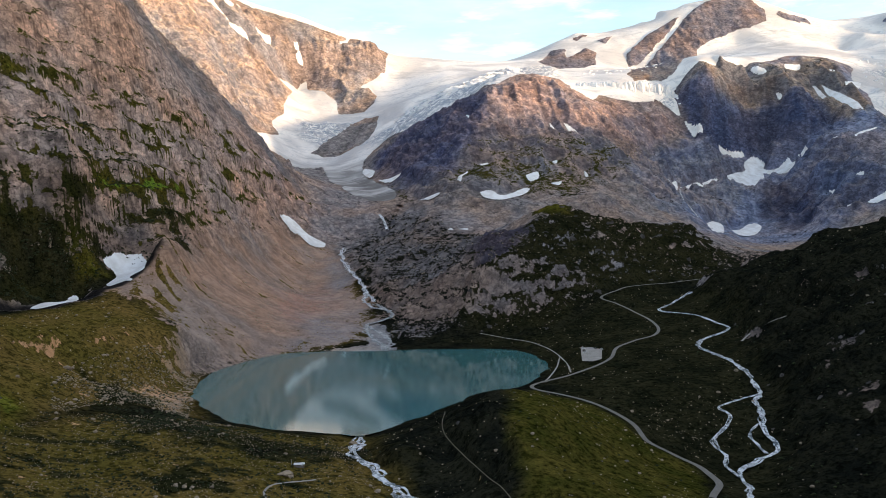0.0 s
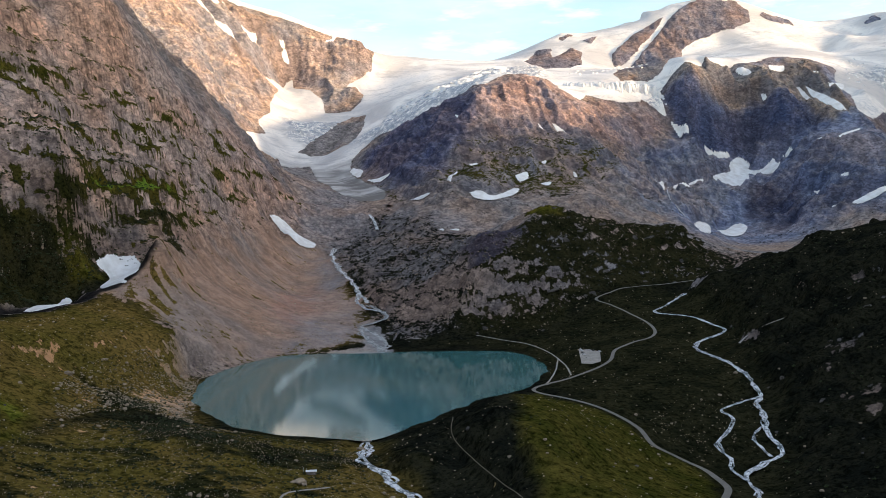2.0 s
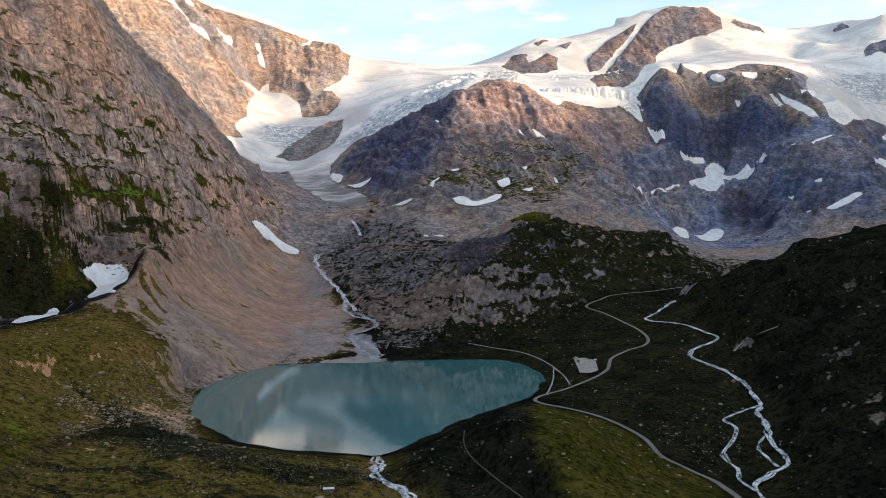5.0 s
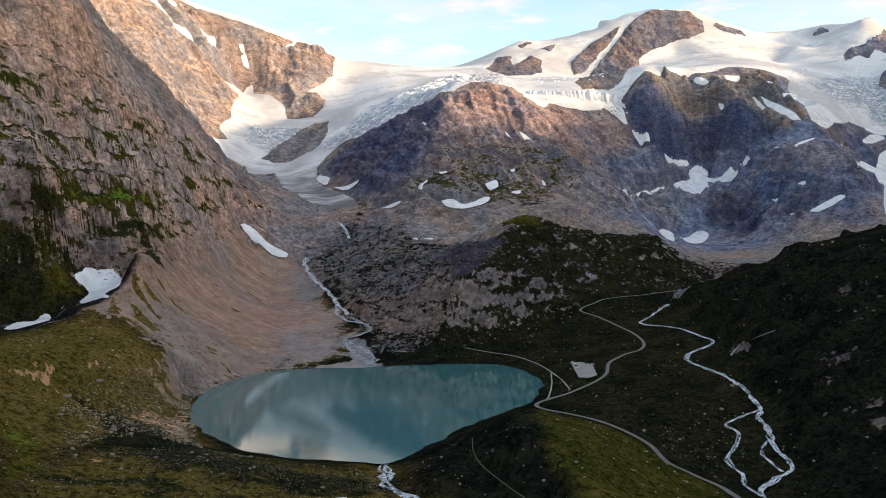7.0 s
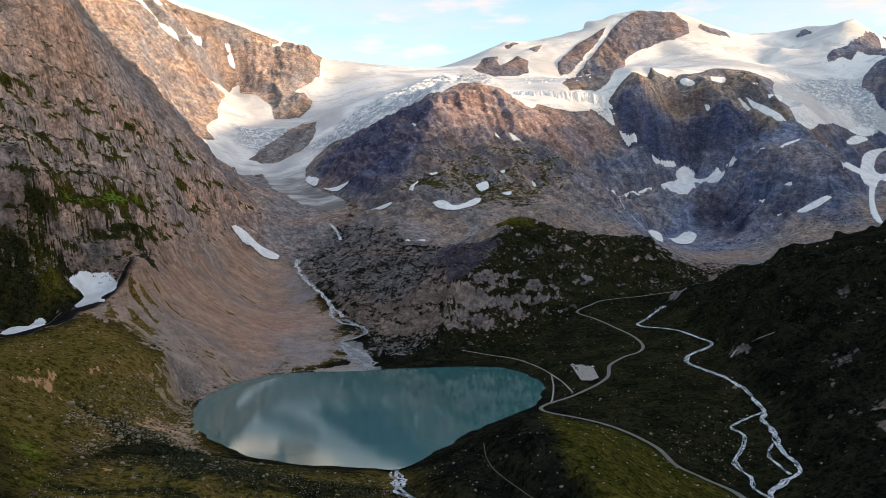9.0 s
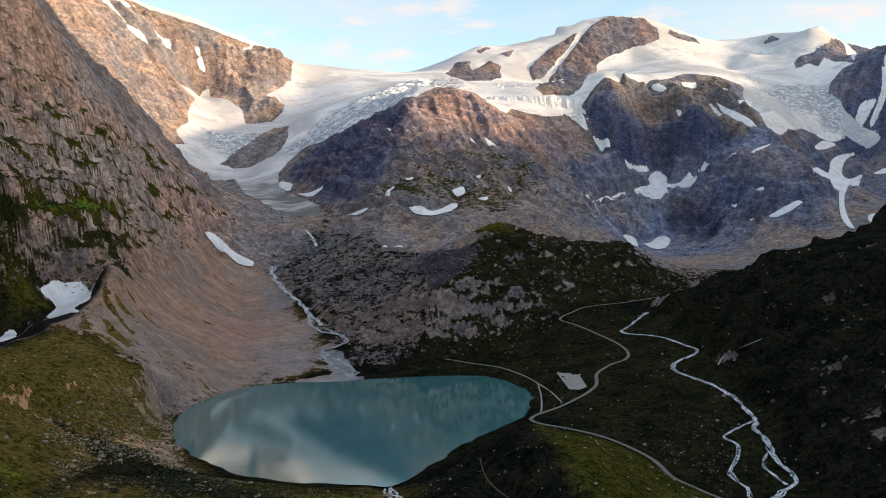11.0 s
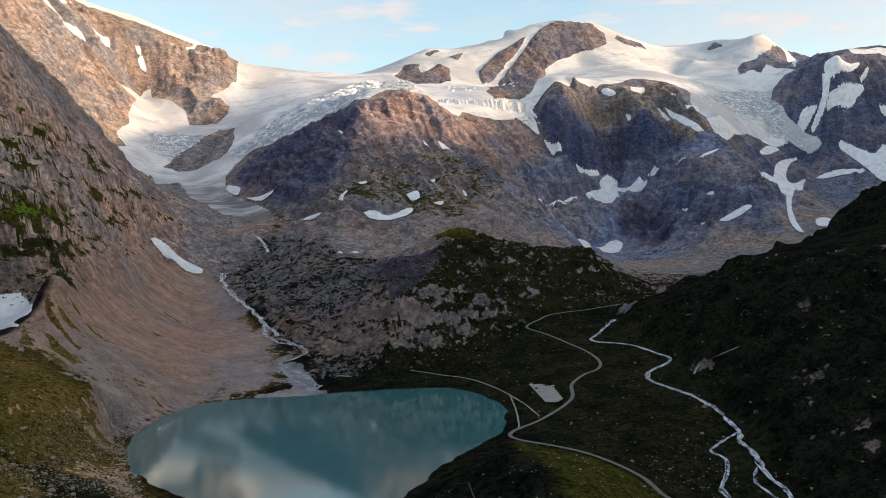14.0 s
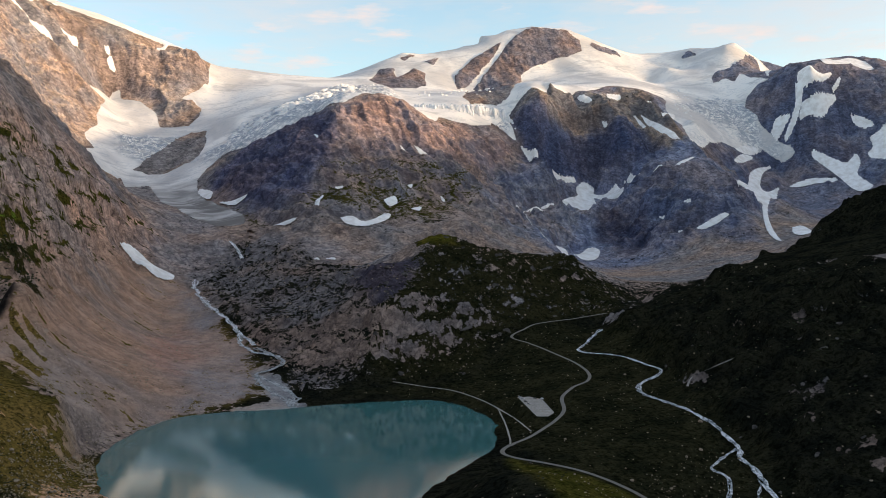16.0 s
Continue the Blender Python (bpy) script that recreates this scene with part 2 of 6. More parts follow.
TRAIL = plain_material("trodden_earth", (0.09, 0.075, 0.05), (0.17, 0.145, 0.105), 1.2, 0.95, 0.05)
SERAC = plain_material("serac_ice", (0.55, 0.60, 0.66), (0.85, 0.85, 0.85), 9.0, 0.5, 1.5, 0.25)
SHRUB = plain_material("shrub_leaves", (0.012, 0.018, 0.008), (0.04, 0.05, 0.018), 0.8, 0.9, 0.1)
# ---- landform: crests, feet and beds of the valley as lines through (x, y, z) ----
BREAKLINES = {}
BREAKLINES["moraine_crest"] = ((-477, 830, 81), (-464, 870, 79), (-446, 905, 77), (-432, 970, 80), (-413, 1040, 90), (-392, 1080, 105), (-378, 1116, 133), (-379, 1140, 144))
BREAKLINES["moraine_hollow"] = ((-517, 900, 78), (-499, 960, 75), (-470, 1010, 75), (-453, 1075, 81), (-431, 1115, 98), (-402, 1135, 117))
BREAKLINES["cliff_foot"] = ((-521, 1060, 99), (-488, 1100, 111), (-458, 1135, 120), (-442, 1165, 127), (-410, 1165, 124), (-390, 1190, 145))
BREAKLINES["left_face_low"] = ((-503, 1125, 242), (-476, 1236, 232), (-473, 1279, 244), (-397, 1331, 158))
BREAKLINES["left_face_mid"] = ((-601, 1231, 397), (-576, 1408, 418), (-524, 1486, 386), (-528, 1594, 413), (-467, 1584, 329), (-404, 1666, 205), (-331, 1822, 147))
BREAKLINES["left_face_top"] = ((-617, 1439, 501), (-659, 1420, 537), (-646, 1230, 455), (-596, 1130, 324), (-562, 1060, 207))
BREAKLINES["left_skyline"] = ((-657, 1560, 719), (-615, 1640, 616), (-585, 1680, 570), (-557, 1720, 516), (-526, 1790, 463), (-484, 1880, 427), (-441, 1970, 380), (-401, 2030, 324), (-387, 2060, 298), (-349, 2080, 250))
BREAKLINES["left_lee"] = ((-853, 2050, 758), (-750, 2150, 627), (-663, 2250, 481), (-574, 2350, 415), (-507, 2400, 354))
BREAKLINES["left_apron"] = ((-312, 1073, 58), (-300, 1240, 59), (-256, 1554, 48), (-284, 1665, 89), (-281, 1716, 89), (-218, 1869, 121))
BREAKLINES["left_scree"] = ((-355, 1150, 91), (-346, 1400, 103), (-349, 1640, 126), (-295, 1950, 165))
BREAKLINES["west_bank"] = ((-245, 481, 26), (-311, 605, 40), (-378, 739, 72), (-366, 754, 67), (-338, 884, 62), (-295, 912, 43))
BREAKLINES["boulder_field"] = ((-182, 483, 18), (-237, 561, 25), (-326, 718, 38), (-329, 736, 31), (-274, 828, 7))
BREAKLINES["meadow"] = ((-68, 517, 5), (-101, 536, 7), (-110, 587, 9), (-141, 562, 16), (-185, 574, 25))
BREAKLINES["outlet_bed"] = ((-67, 638, 1), (-57, 605, 2), (-41, 550, 1), (-24, 500, -2))
BREAKLINES["knoll_crest"] = ((68, 745, 7), (57, 700, 22), (50, 650, 33), (43, 600, 33), (42, 560, 30), (46, 510, 25), (50, 470, 20))
BREAKLINES["knoll_west"] = ((12, 571, 8), (-27, 576, 10), (30, 508, 10))
BREAKLINES["knoll_east"] = ((57, 543, 24), (81, 529, 8))
BREAKLINES["valley_low"] = ((215, 644, -30), (148, 602, -15), (177, 684, -15), (269, 792, 4), (291, 798, -8), (307, 800, 1))
BREAKLINES["valley_mid"] = ((81, 781, 2), (133, 833, 7), (182, 968, 19), (271, 1044, 26), (330, 1024, 28), (347, 1032, 34), (360, 980, 30))
BREAKLINES["valley_high"] = ((12, 1258, 26), (215, 1237, 49), (250, 1250, 60), (311, 1130, 45), (411, 1300, 74))
BREAKLINES["delta"] = ((-99, 1095, -3), (-122, 1275, 16), (-119, 1400, 34), (-153, 1560, 62), (-214, 1760, 98), (-219, 1860, 119), (-155, 1935, 143))
BREAKLINES["hill_face"] = ((44, 1249, 53), (95, 1291, 98), (225, 1395, 119))
BREAKLINES["hill_crest"] = ((-34, 1619, 104), (17, 1540, 103), (76, 1480, 125), (114, 1448, 141), (166, 1560, 177), (216, 1580, 200), (286, 1580, 179), (354, 1600, 169), (430, 1600, 166), (478, 1580, 144), (515, 1500, 114), (516, 1420, 99))
BREAKLINES["hill_lee"] = ((90, 1800, 150), (230, 1780, 150), (400, 1800, 125), (560, 1800, 112), (650, 1650, 105))
BREAKLINES["plain"] = ((823, 2350, 114), (941, 2250, 108), (741, 2000, 104), (700, 1500, 100), (900, 1800, 110))
BREAKLINES["right_hill_crest"] = ((392, 1190, 85), (425, 1215, 94), (458, 1229, 105), (497, 1230, 119), (519, 1205, 120), (553, 1180, 147), (609, 1220, 153), (692, 1300, 157), (900, 1350, 175))
BREAKLINES["right_hill_lee"] = ((480, 1330, 85), (600, 1370, 95), (760, 1420, 110), (900, 1560, 130))
BREAKLINES["right_hill_2"] = ((880, 1450, 171), (923, 1450, 212), (964, 1440, 248), (1031, 1420, 279), (1128, 1350, 310))
BREAKLINES["right_lee_2"] = ((950, 1720, 140), (1150, 1700, 190), (1500, 1600, 330))
BREAKLINES["right_face"] = ((265, 606, -19), (274, 680, -14), (330, 730, 10), (386, 769, 41), (406, 853, 53), (473, 949, 109), (553, 970, 146), (523, 900, 133))
BREAKLINES["right_face_2"] = ((303, 570, -5), (351, 660, 14), (399, 720, 40), (473, 760, 74))
BREAKLINES["tongue"] = ((-61, 2103, 233), (-136, 2170, 251), (-269, 2450, 297), (-417, 2747, 384), (-477, 2800, 423))
BREAKLINES["tongue_west"] = ((-354, 2350, 301), (-272, 2200, 254), (-182, 2020, 191))
BREAKLINES["icefall_west"] = ((-229, 3060, 564), (-438, 3119, 567), (-533, 3020, 556), (-600, 2850, 496))
BREAKLINES["snow_basin"] = ((-351, 3230, 631), (-508, 3260, 663), (-584, 3080, 606), (-649, 2900, 546))
BREAKLINES["sunlit_face"] = ((-807, 2862, 776), (-711, 2990, 637), (-582, 3401, 738), (-600, 3449, 878), (-272, 3545, 916))
BREAKLINES["sunlit_face_2"] = ((-745, 3288, 942), (-887, 3000, 910), (-874, 2700, 709))
BREAKLINES["sunlit_crest"] = ((-1222, 3150, 1288), (-1010, 3350, 1188), (-879, 3450, 1125), (-779, 3520, 1103), (-624, 3580, 1069), (-486, 3620, 1022), (-342, 3640, 981), (-263, 3620, 934))
BREAKLINES["sunlit_spur"] = ((-399, 3270, 652), (-297, 3370, 723), (-233, 3520, 818))
BREAKLINES["snow_col"] = ((-229, 3780, 947), (-104, 3880, 951), (27, 3950, 950), (188, 3960, 948), (320, 3950, 939), (487, 4000, 1011), (654, 4060, 1093), (774, 4090, 1104), (926, 4150, 1144), (1079, 4200, 1196), (1232, 4220, 1275))
BREAKLINES["glacier_mid"] = ((4, 3345, 764), (-168, 3080, 611), (153, 3250, 741), (334, 3300, 774), (482, 3400, 787), (646, 4012, 1052))
BREAKLINES["peak"] = ((1359, 4190, 1290), (1555, 4210, 1296), (1732, 4250, 1246), (1909, 4290, 1196), (2203, 4380, 1215), (2298, 4330, 1212), (2238, 4133, 1207), (2390, 4220, 1216), (2298, 3899, 1170), (2387, 3950, 1200), (2432, 3870, 1103), (2450, 3780, 1000), (2473, 3680, 975))
BREAKLINES["peak_face"] = ((1069, 4203, 1155), (899, 3700, 825), (1022, 3650, 827), (1206, 3800, 942), (1369, 3900, 1013))
BREAKLINES["serac_edge"] = ((498, 3080, 681), (663, 3070, 682), (818, 3110, 681), (865, 3090, 645))
BREAKLINES["serac_foot"] = ((642, 2962, 609), (785, 3032, 606), (547, 2900, 586))
BREAKLINES["upper_glacier"] = ((638, 3500, 808), (802, 3600, 832), (1323, 3500, 866), (1651, 3650, 929), (1949, 3850, 1033))
BREAKLINES["upper_glacier_2"] = ((2028, 3485, 847), (1822, 3800, 939), (2061, 3950, 1033), (1900, 3300, 729))
BREAKLINES["right_massif"] = ((865, 3090, 672), (965, 3117, 768), (1053, 3150, 786), (1084, 3139, 720), (1206, 3190, 760), (1370, 3230, 748), (1395, 3290, 810), (1532, 3290, 798), (1582, 3210, 738), (1570, 3060, 638), (1553, 2950, 551))
BREAKLINES["massif_foot"] = ((1601, 3045, 648), (1422, 2675, 436), (1125, 2920, 340), (895, 2950, 480), (664, 2746, 379))
BREAKLINES["massif_low"] = ((888, 2574, 153), (1109, 2569, 185), (1121, 2575, 192), (1736, 2886, 327), (763, 2700, 289))
BREAKLINES["right_peak"] = ((2249, 3195, 910), (2451, 3350, 992), (2613, 3400, 1023), (2754, 3420, 1012), (2842, 3420, 978), (3085, 3400, 882))
BREAKLINES["right_peak_face"] = ((2079, 3390, 777), (2332, 3061, 594), (2077, 3156, 459), (2206, 2800, 381), (1726, 2350, 225))
BREAKLINES["knob_crest"] = ((128, 2536, 578), (207, 2573, 619), (292, 2620, 635), (381, 2690, 629), (455, 2810, 621))
BREAKLINES["knob_edge"] = ((102, 2540, 560), (34, 2600, 526), (-74, 2640, 485), (-146, 2640, 436), (-215, 2560, 368))
BREAKLINES["knob_face"] = ((322, 2418, 441), (350, 2296, 347), (194, 2029, 239), (50, 2066, 288))
BREAKLINES["knob_foot"] = ((-93, 2200, 274), (-29, 1850, 168), (46, 1850, 167), (358, 1980, 230), (560, 2250, 238))
BREAKLINES["massif_rib"] = ((1071, 3197, 803), (980, 3036, 682), (932, 2975, 569), (905, 2946, 494))
BREAKLINES["massif_gully"] = ((1158, 3175, 716), (1144, 3112, 608), (1120, 3036, 493))
BREAKLINES["massif_rib_2"] = ((1242, 3164, 736), (1275, 3040, 620), (1267, 2950, 514))
BREAKLINES["massif_gully_2"] = ((1388, 3213, 723), (1395, 3083, 615), (1373, 2970, 516))
BREAKLINES["massif_spur"] = ((1507, 3240, 773), (1462, 2973, 590), (1483, 2853, 503))
BREAKLINES["cliff_shelf"] = ((975, 2966, 424), (1150, 3005, 395), (1256, 2927, 405))
BREAKLINES["buttress_crest"] = ((1206, 2820, 381), (1271, 2784, 441), (1360, 2720, 455), (1466, 2713, 445), (1415, 2494, 356), (1399, 2395, 272))
BREAKLINES["buttress_face"] = ((1181, 2640, 313), (1249, 2479, 321), (1304, 2384, 281))
BREAKLINES["buttress_foot"] = ((1068, 2561, 184), (1164, 2354, 181), (1244, 2226, 180))
BREAKLINES["hollow_dark"] = ((1142, 2649, 211), (1113, 2518, 165))
BREAKLINES["knob_gully"] = ((699, 2876, 463), (709, 2830, 400), (702, 2738, 340))
BREAKLINES["knob_rib"] = ((373, 2560, 558), (398, 2466, 468), (432, 2388, 386), (493, 2304, 299))
BREAKLINES["knob_rib_2"] = ((156, 2407, 494), (124, 2327, 429), (62, 2245, 360))
BREAKLINES["knob_gully_2"] = ((227, 2394, 436), (182, 2291, 363), (126, 2128, 292))
BREAKLINES["behind_camera"] = ((-400, 300, 90), (-150, 350, 14), (0, 300, 8), (200, 350, -20), (0, 0, 0), (-150, 100, 8), (0, -500, 20), (300, -200, 0))
BREAKLINES["around_left"] = ((-600, 0, 260), (-700, 500, 330), (-900, 1000, 600), (-1100, 1500, 800), (-1300, 2200, 850), (-1500, 3000, 1000))
BREAKLINES["around_right"] = ((560, 420, 130), (850, 500, 280), (1200, 850, 360), (1700, 1200, 480), (2400, 1500, 600), (3000, 2300, 800))
# range out of view, added so that its crest shades the valley
BREAKLINES["west_shade_range"] = ((3700, 2600, 1100), (3500, 1900, 1060), (3305, 1540, 930), (3209, 1298, 850), (3050, 900, 1050), (2790, 250, 1450), (2500, -300, 1500), (2000, -900, 1500))
BREAKLINES["west_foot"] = ((900, 200, 350), (700, -300, 300), (500, -900, 250))
BREAKLINES["far_back"] = ((-1500, 4700, 800), (-500, 4700, 750), (400, 4800, 800), (1500, 4800, 1000), (2600, 4700, 950), (3400, 3600, 900))
BREAKLINES["far_rear"] = ((-2500, -500, 700), (-1500, -2500, 800), (500, -2800, 700), (2500, -1500, 800), (3500, 500, 900))
BREAKLINES["shore_level"] = ((-247, 808, 1), (-264, 915, 1), (-248, 1010, 1), (-210, 1080, 1), (-147, 1100, 1), (-35, 1106, 1), (70, 1102, 1), (105, 1069, 1), (122, 973, 1), (100, 889, 1), (75, 837, 1), (44, 801, 1), (7, 754, 1), (-18, 712, 1), (-40, 676, 1), (-102, 657, 1), (-141, 672, 1), (-180, 699, 1), (-219, 753, 1))
SPOTS = {"left_face_low", "left_face_top", "boulder_field", "meadow", "knoll_west", "knoll_east", "valley_low", "valley_mid", "sunlit_face", "sunlit_face_2", "glacier_mid", "peak_face", "serac_foot", "upper_glacier", "upper_glacier_2", "massif_foot", "massif_low", "right_peak_face", "knob_face", "knob_foot", "behind_camera", "plain", "right_face", "right_face_2", "hill_face", "icefall_west", "left_face_mid", "far_rear", "around_left", "around_right", "far_back", "west_foot", "buttress_face", "buttress_foot", "hollow_dark", "cliff_shelf"}

SHORE = ((-247, 808), (-264, 915), (-248, 1010), (-210, 1080), (-147, 1100), (-94, 1096), (-35, 1106), (26, 1106), (70, 1102), (105, 1069), (122, 973), (100, 889), (75, 837), (44, 801), (7, 754), (-18, 712), (-40, 676), (-63, 647), (-102, 657), (-141, 672), (-180, 699), (-219, 753))


def samples():
    """The landform lines as points; crests, feet and beds are followed closely, single heights stand alone."""
    pts = []
    for name, line in BREAKLINES.items():
        line = [np.array(p, float) for p in line]
        if name in SPOTS:
            pts += line
            continue
        for a, b in zip(line, line[1:]):
            n = max(1, int(np.hypot(*(b - a)[:2]) / 60))
            pts += [a + (b - a) * k / n for k in range(n)]
        pts.append(line[-1])
    return np.array(pts)


class Relief:
    """A sheet stretched over the landform lines, creased along them."""

    def __init__(self):
        p = samples()
        keep = []
        for i in range(len(p)):
            if all(np.hypot(*(p[i] - p[j])[:2]) > 6 for j in keep):
                keep.append(i)
        self.p = p[keep]
        n = len(self.p)
        d = np.hypot(self.p[:, None, 0] - self.p[None, :, 0], self.p[:, None, 1] - self.p[None, :, 1])
        a = np.zeros((n + 1, n + 1))
        a[:n, :n] = -np.sqrt(d * d + 64) - np.eye(n) * 1.5
        a[:n, n] = a[n, :n] = 1
        self.w = np.linalg.solve(a, np.append(self.p[:, 2], 0))

    def __call__(self, x, y):
        x, y = np.asarray(x, float), np.asarray(y, float)
        out = np.full(x.shape, self.w[-1])
        for (px, py, _), w in zip(self.p, self.w):
            out -= w * np.sqrt((x - px) ** 2 + (y - py) ** 2 + 64)
        return out


_rng = np.random.RandomState(7)
_perm = _rng.permutation(512)
_grad = np.stack([np.cos(np.arange(512) * 2.399), np.sin(np.arange(512) * 2.399)])


def perlin(x, y):
    xi, yi = np.floor(x).astype(int), np.floor(y).astype(int)
    u, v = x - xi, y - yi
    su, sv = u * u * u * (u * (u * 6 - 15) + 10), v * v * v * (v * (v * 6 - 15) + 10)
    def corner(dx, dy):
        h = _perm[(_perm[(xi + dx) & 511] + yi + dy) & 511]
        return _grad[0][h] * (u - dx) + _grad[1][h] * (v - dy)
    a, b, c, d = corner(0, 0), corner(1, 0), corner(0, 1), corner(1, 1)
    return (a + su * (b - a)) * (1 - sv) + (c + su * (d - c)) * sv


def fbm(x, y, size, octaves=4, gain=0.5):
    out, amp = 0, 1.0
    for k in range(octaves):
        f = 2.03 ** k / size
        out = out + amp * perlin(x * f + 13.7 * k, y * f - 7.1 * k)
        amp *= gain
    return out


def ridged(x, y, size, octaves=4, gain=0.55):
    out, amp = 0, 1.0
    for k in range(octaves):
        f = 2.07 ** k / size
        out = out + amp * (0.32 - np.abs(perlin(x * f + 31.3 * k, y * f + 5.9 * k))) * 2
        amp *= gain
    return out


def smooth(a, b, x):
    t = np.clip((x - a) / (b - a), 0, 1)
    return t * t * (3 - 2 * t)


def spline(line, step):
    """A smooth line through the points of a plan line, at about even steps."""
    p = np.array(line, float)
    p = np.vstack([2 * p[0] - p[1], p, 2 * p[-1] - p[-2]])
    out = []
    for i in range(1, len(p) - 2):
        n = max(2, int(np.linalg.norm(p[i + 1][:2] - p[i][:2]) / step))
        t = (np.arange(n) / n)[:, None]
        out.append(0.5 * (2 * p[i] + (p[i + 1] - p[i - 1]) * t + (2 * p[i - 1] - 5 * p[i] + 4 * p[i + 1] - p[i + 2]) * t ** 2
                          + (3 * p[i] - p[i - 1] - 3 * p[i + 1] + p[i + 2]) * t ** 3))
    out.append(p[-2:-1])
    return np.vstack(out)


def to_line(x, y, line):
    """The distance of each place from a plan line, and the number along it (with its fraction) of the nearest point."""
    best, where = np.full(x.shape, 1e9), np.zeros(x.shape)
    for i, (a, b) in enumerate(zip(line, line[1:])):
        dx, dy = b[0] - a[0], b[1] - a[1]
        t = np.clip(((x - a[0]) * dx + (y - a[1]) * dy) / (dx * dx + dy * dy + 1e-9), 0, 1)
        d = np.hypot(x - a[0] - t * dx, y - a[1] - t * dy)
        near = d < best
        best = np.where(near, d, best)
        where = np.where(near, i + t, where)
    return best, where


def inside(x, y, poly):
    """Signed distance from a closed plan outline: positive inside."""
    p = np.array(poly, float)[:, :2]
    q = np.roll(p, -1, axis=0)
    odd = np.zeros(x.shape, bool)
    for a, b in zip(p, q):
        cross = (a[1] > y) != (b[1] > y)
        odd ^= cross & (x < (b[0] - a[0]) * (y - a[1]) / (b[1] - a[1] + 1e-12) + a[0])
    d, _ = to_line(x, y, np.vstack([p, p[:1]]))
    return np.where(odd, d, -d)


def near_box(x, y, line, pad):
    p = np.array(line, float)
    return (x > p[:, 0].min() - pad) & (x < p[:, 0].max() + pad) & (y > p[:, 1].min() - pad) & (y < p[:, 1].max() + pad)


relief = Relief()
ICE, OUTCROPS, WAYS, ZONES, SNOWFIELDS = {}, [], {}, {}, []
ICE["glacier_west"] = ((-231, 3577), (-233, 3521), (-275, 3445), (-338, 3373), (-297, 3370), (-251, 3303), (-264, 3233), (-291, 3165), (-362, 3175), (-388, 3177), (-410, 3283), (-472, 3355), (-538, 3387), (-547, 3419), (-576, 3407), (-626, 3250), (-573, 3256), (-586, 3122), (-578, 3043), (-603, 2963), (-600, 2928), (-559, 2887), (-597, 2835), (-611, 2728), (-556, 2636), (-490, 2522), (-425, 2595), (-382, 2658), (-332, 2486), (-245, 2219), (-184, 2126), (-119, 2126), (-114, 2158), (-187, 2353), (-244, 2541), (-242, 2615), (-221, 2681), (-169, 2730), (-111, 2679), (-37, 2628), (34, 2629), (103, 2572), (171, 2544), (208, 2572), (600, 3300), (400, 4500), (-300, 4500), (-229, 3800))
ICE["glacier_middle"] = ((250, 4600), (330, 3300), (459, 3096), (418, 2693), (471, 2798), (560, 2966), (637, 2953), (779, 3041), (825, 3019), (857, 2992), (852, 3096), (882, 3112), (958, 3118), (1029, 3144), (1120, 3200), (1250, 3250), (1380, 3340), (1540, 3340), (1640, 3240), (2100, 4700))
ICE["glacier_east"] = ((1600, 3250), (1544, 3143), (1548, 3042), (1531, 2944), (1583, 2939), (1772, 3122), (1849, 3142), (2030, 3211), (2078, 3183), (2130, 3125), (2132, 3164), (2108, 3204), (2066, 3280), (2077, 3316), (2057, 3377), (2095, 3424), (2175, 3455), (2214, 3435), (2500, 3750), (2500, 4700), (1600, 4700))
OUTCROPS.append(((1309, 4149), (1429, 4178), (1547, 4175), (1578, 4084), (1555, 4000), (1461, 3958), (1357, 3944), (1257, 3899), (1174, 3834), (926, 3205), (877, 3157), (814, 3132), (720, 3108), (705, 3179), (745, 3272), (924, 3768), (1019, 3868), (1103, 3963), (1176, 4045), (1249, 4110)))
OUTCROPS.append(((854, 3849), (973, 3969), (1077, 4037), (1161, 4071), (1089, 3983), (989, 3877), (903, 3788), (840, 3748)))
OUTCROPS.append(((1608, 4084), (1690, 4091), (1781, 4095), (1782, 4017), (1728, 4012), (1648, 4028)))
OUTCROPS.append(((434, 3711), (516, 3916), (582, 3915), (566, 3775), (621, 3830), (672, 3902), (715, 3851), (687, 3700), (619, 3594), (545, 3560), (500, 3530), (470, 3560)))
OUTCROPS.append(((632, 4030), (684, 4043), (708, 4027), (650, 4005)))
OUTCROPS.append(((737, 3965), (826, 4008), (771, 3933)))
OUTCROPS.append(((2133, 4046), (2200, 4086), (2199, 3991), (2159, 4007)))
OUTCROPS.append(((2122, 3700), (2204, 3721), (2296, 3774), (2406, 3871), (2458, 3899), (2453, 3831), (2221, 3445), (2203, 3538), (2199, 3622), (2128, 3560), (2116, 3611), (2038, 3596), (2089, 3676)))
OUTCROPS.append(((2069, 3644), (2130, 3694), (2106, 3618), (2064, 3589)))
OUTCROPS.append(((-437, 2807), (-412, 2878), (-363, 2964), (-331, 3052), (-283, 3100), (-231, 3074), (-229, 2938), (-248, 2830), (-284, 2798), (-346, 2773), (-402, 2784)))
OUTCROPS.append(((-318, 3348), (-285, 3371), (-261, 3290), (-293, 3264)))
OUTCROPS.append(((-399, 3272), (-377, 3312), (-347, 3239), (-364, 3190)))
SNOWFIELDS.append(((37, 2052), (67, 2148), (46, 2048)))
SNOWFIELDS.append(((73, 2432), (83, 2419), (82, 2398)))
SNOWFIELDS.append(((-931, 3191), (-883, 3196), (-856, 3212), (-814, 3229), (-853, 3243), (-887, 3267), (-920, 3284), (-900, 3210)))
SNOWFIELDS.append(((-811, 3219), (-785, 3243), (-755, 3254), (-737, 3227), (-755, 3225), (-779, 3217), (-803, 3213)))
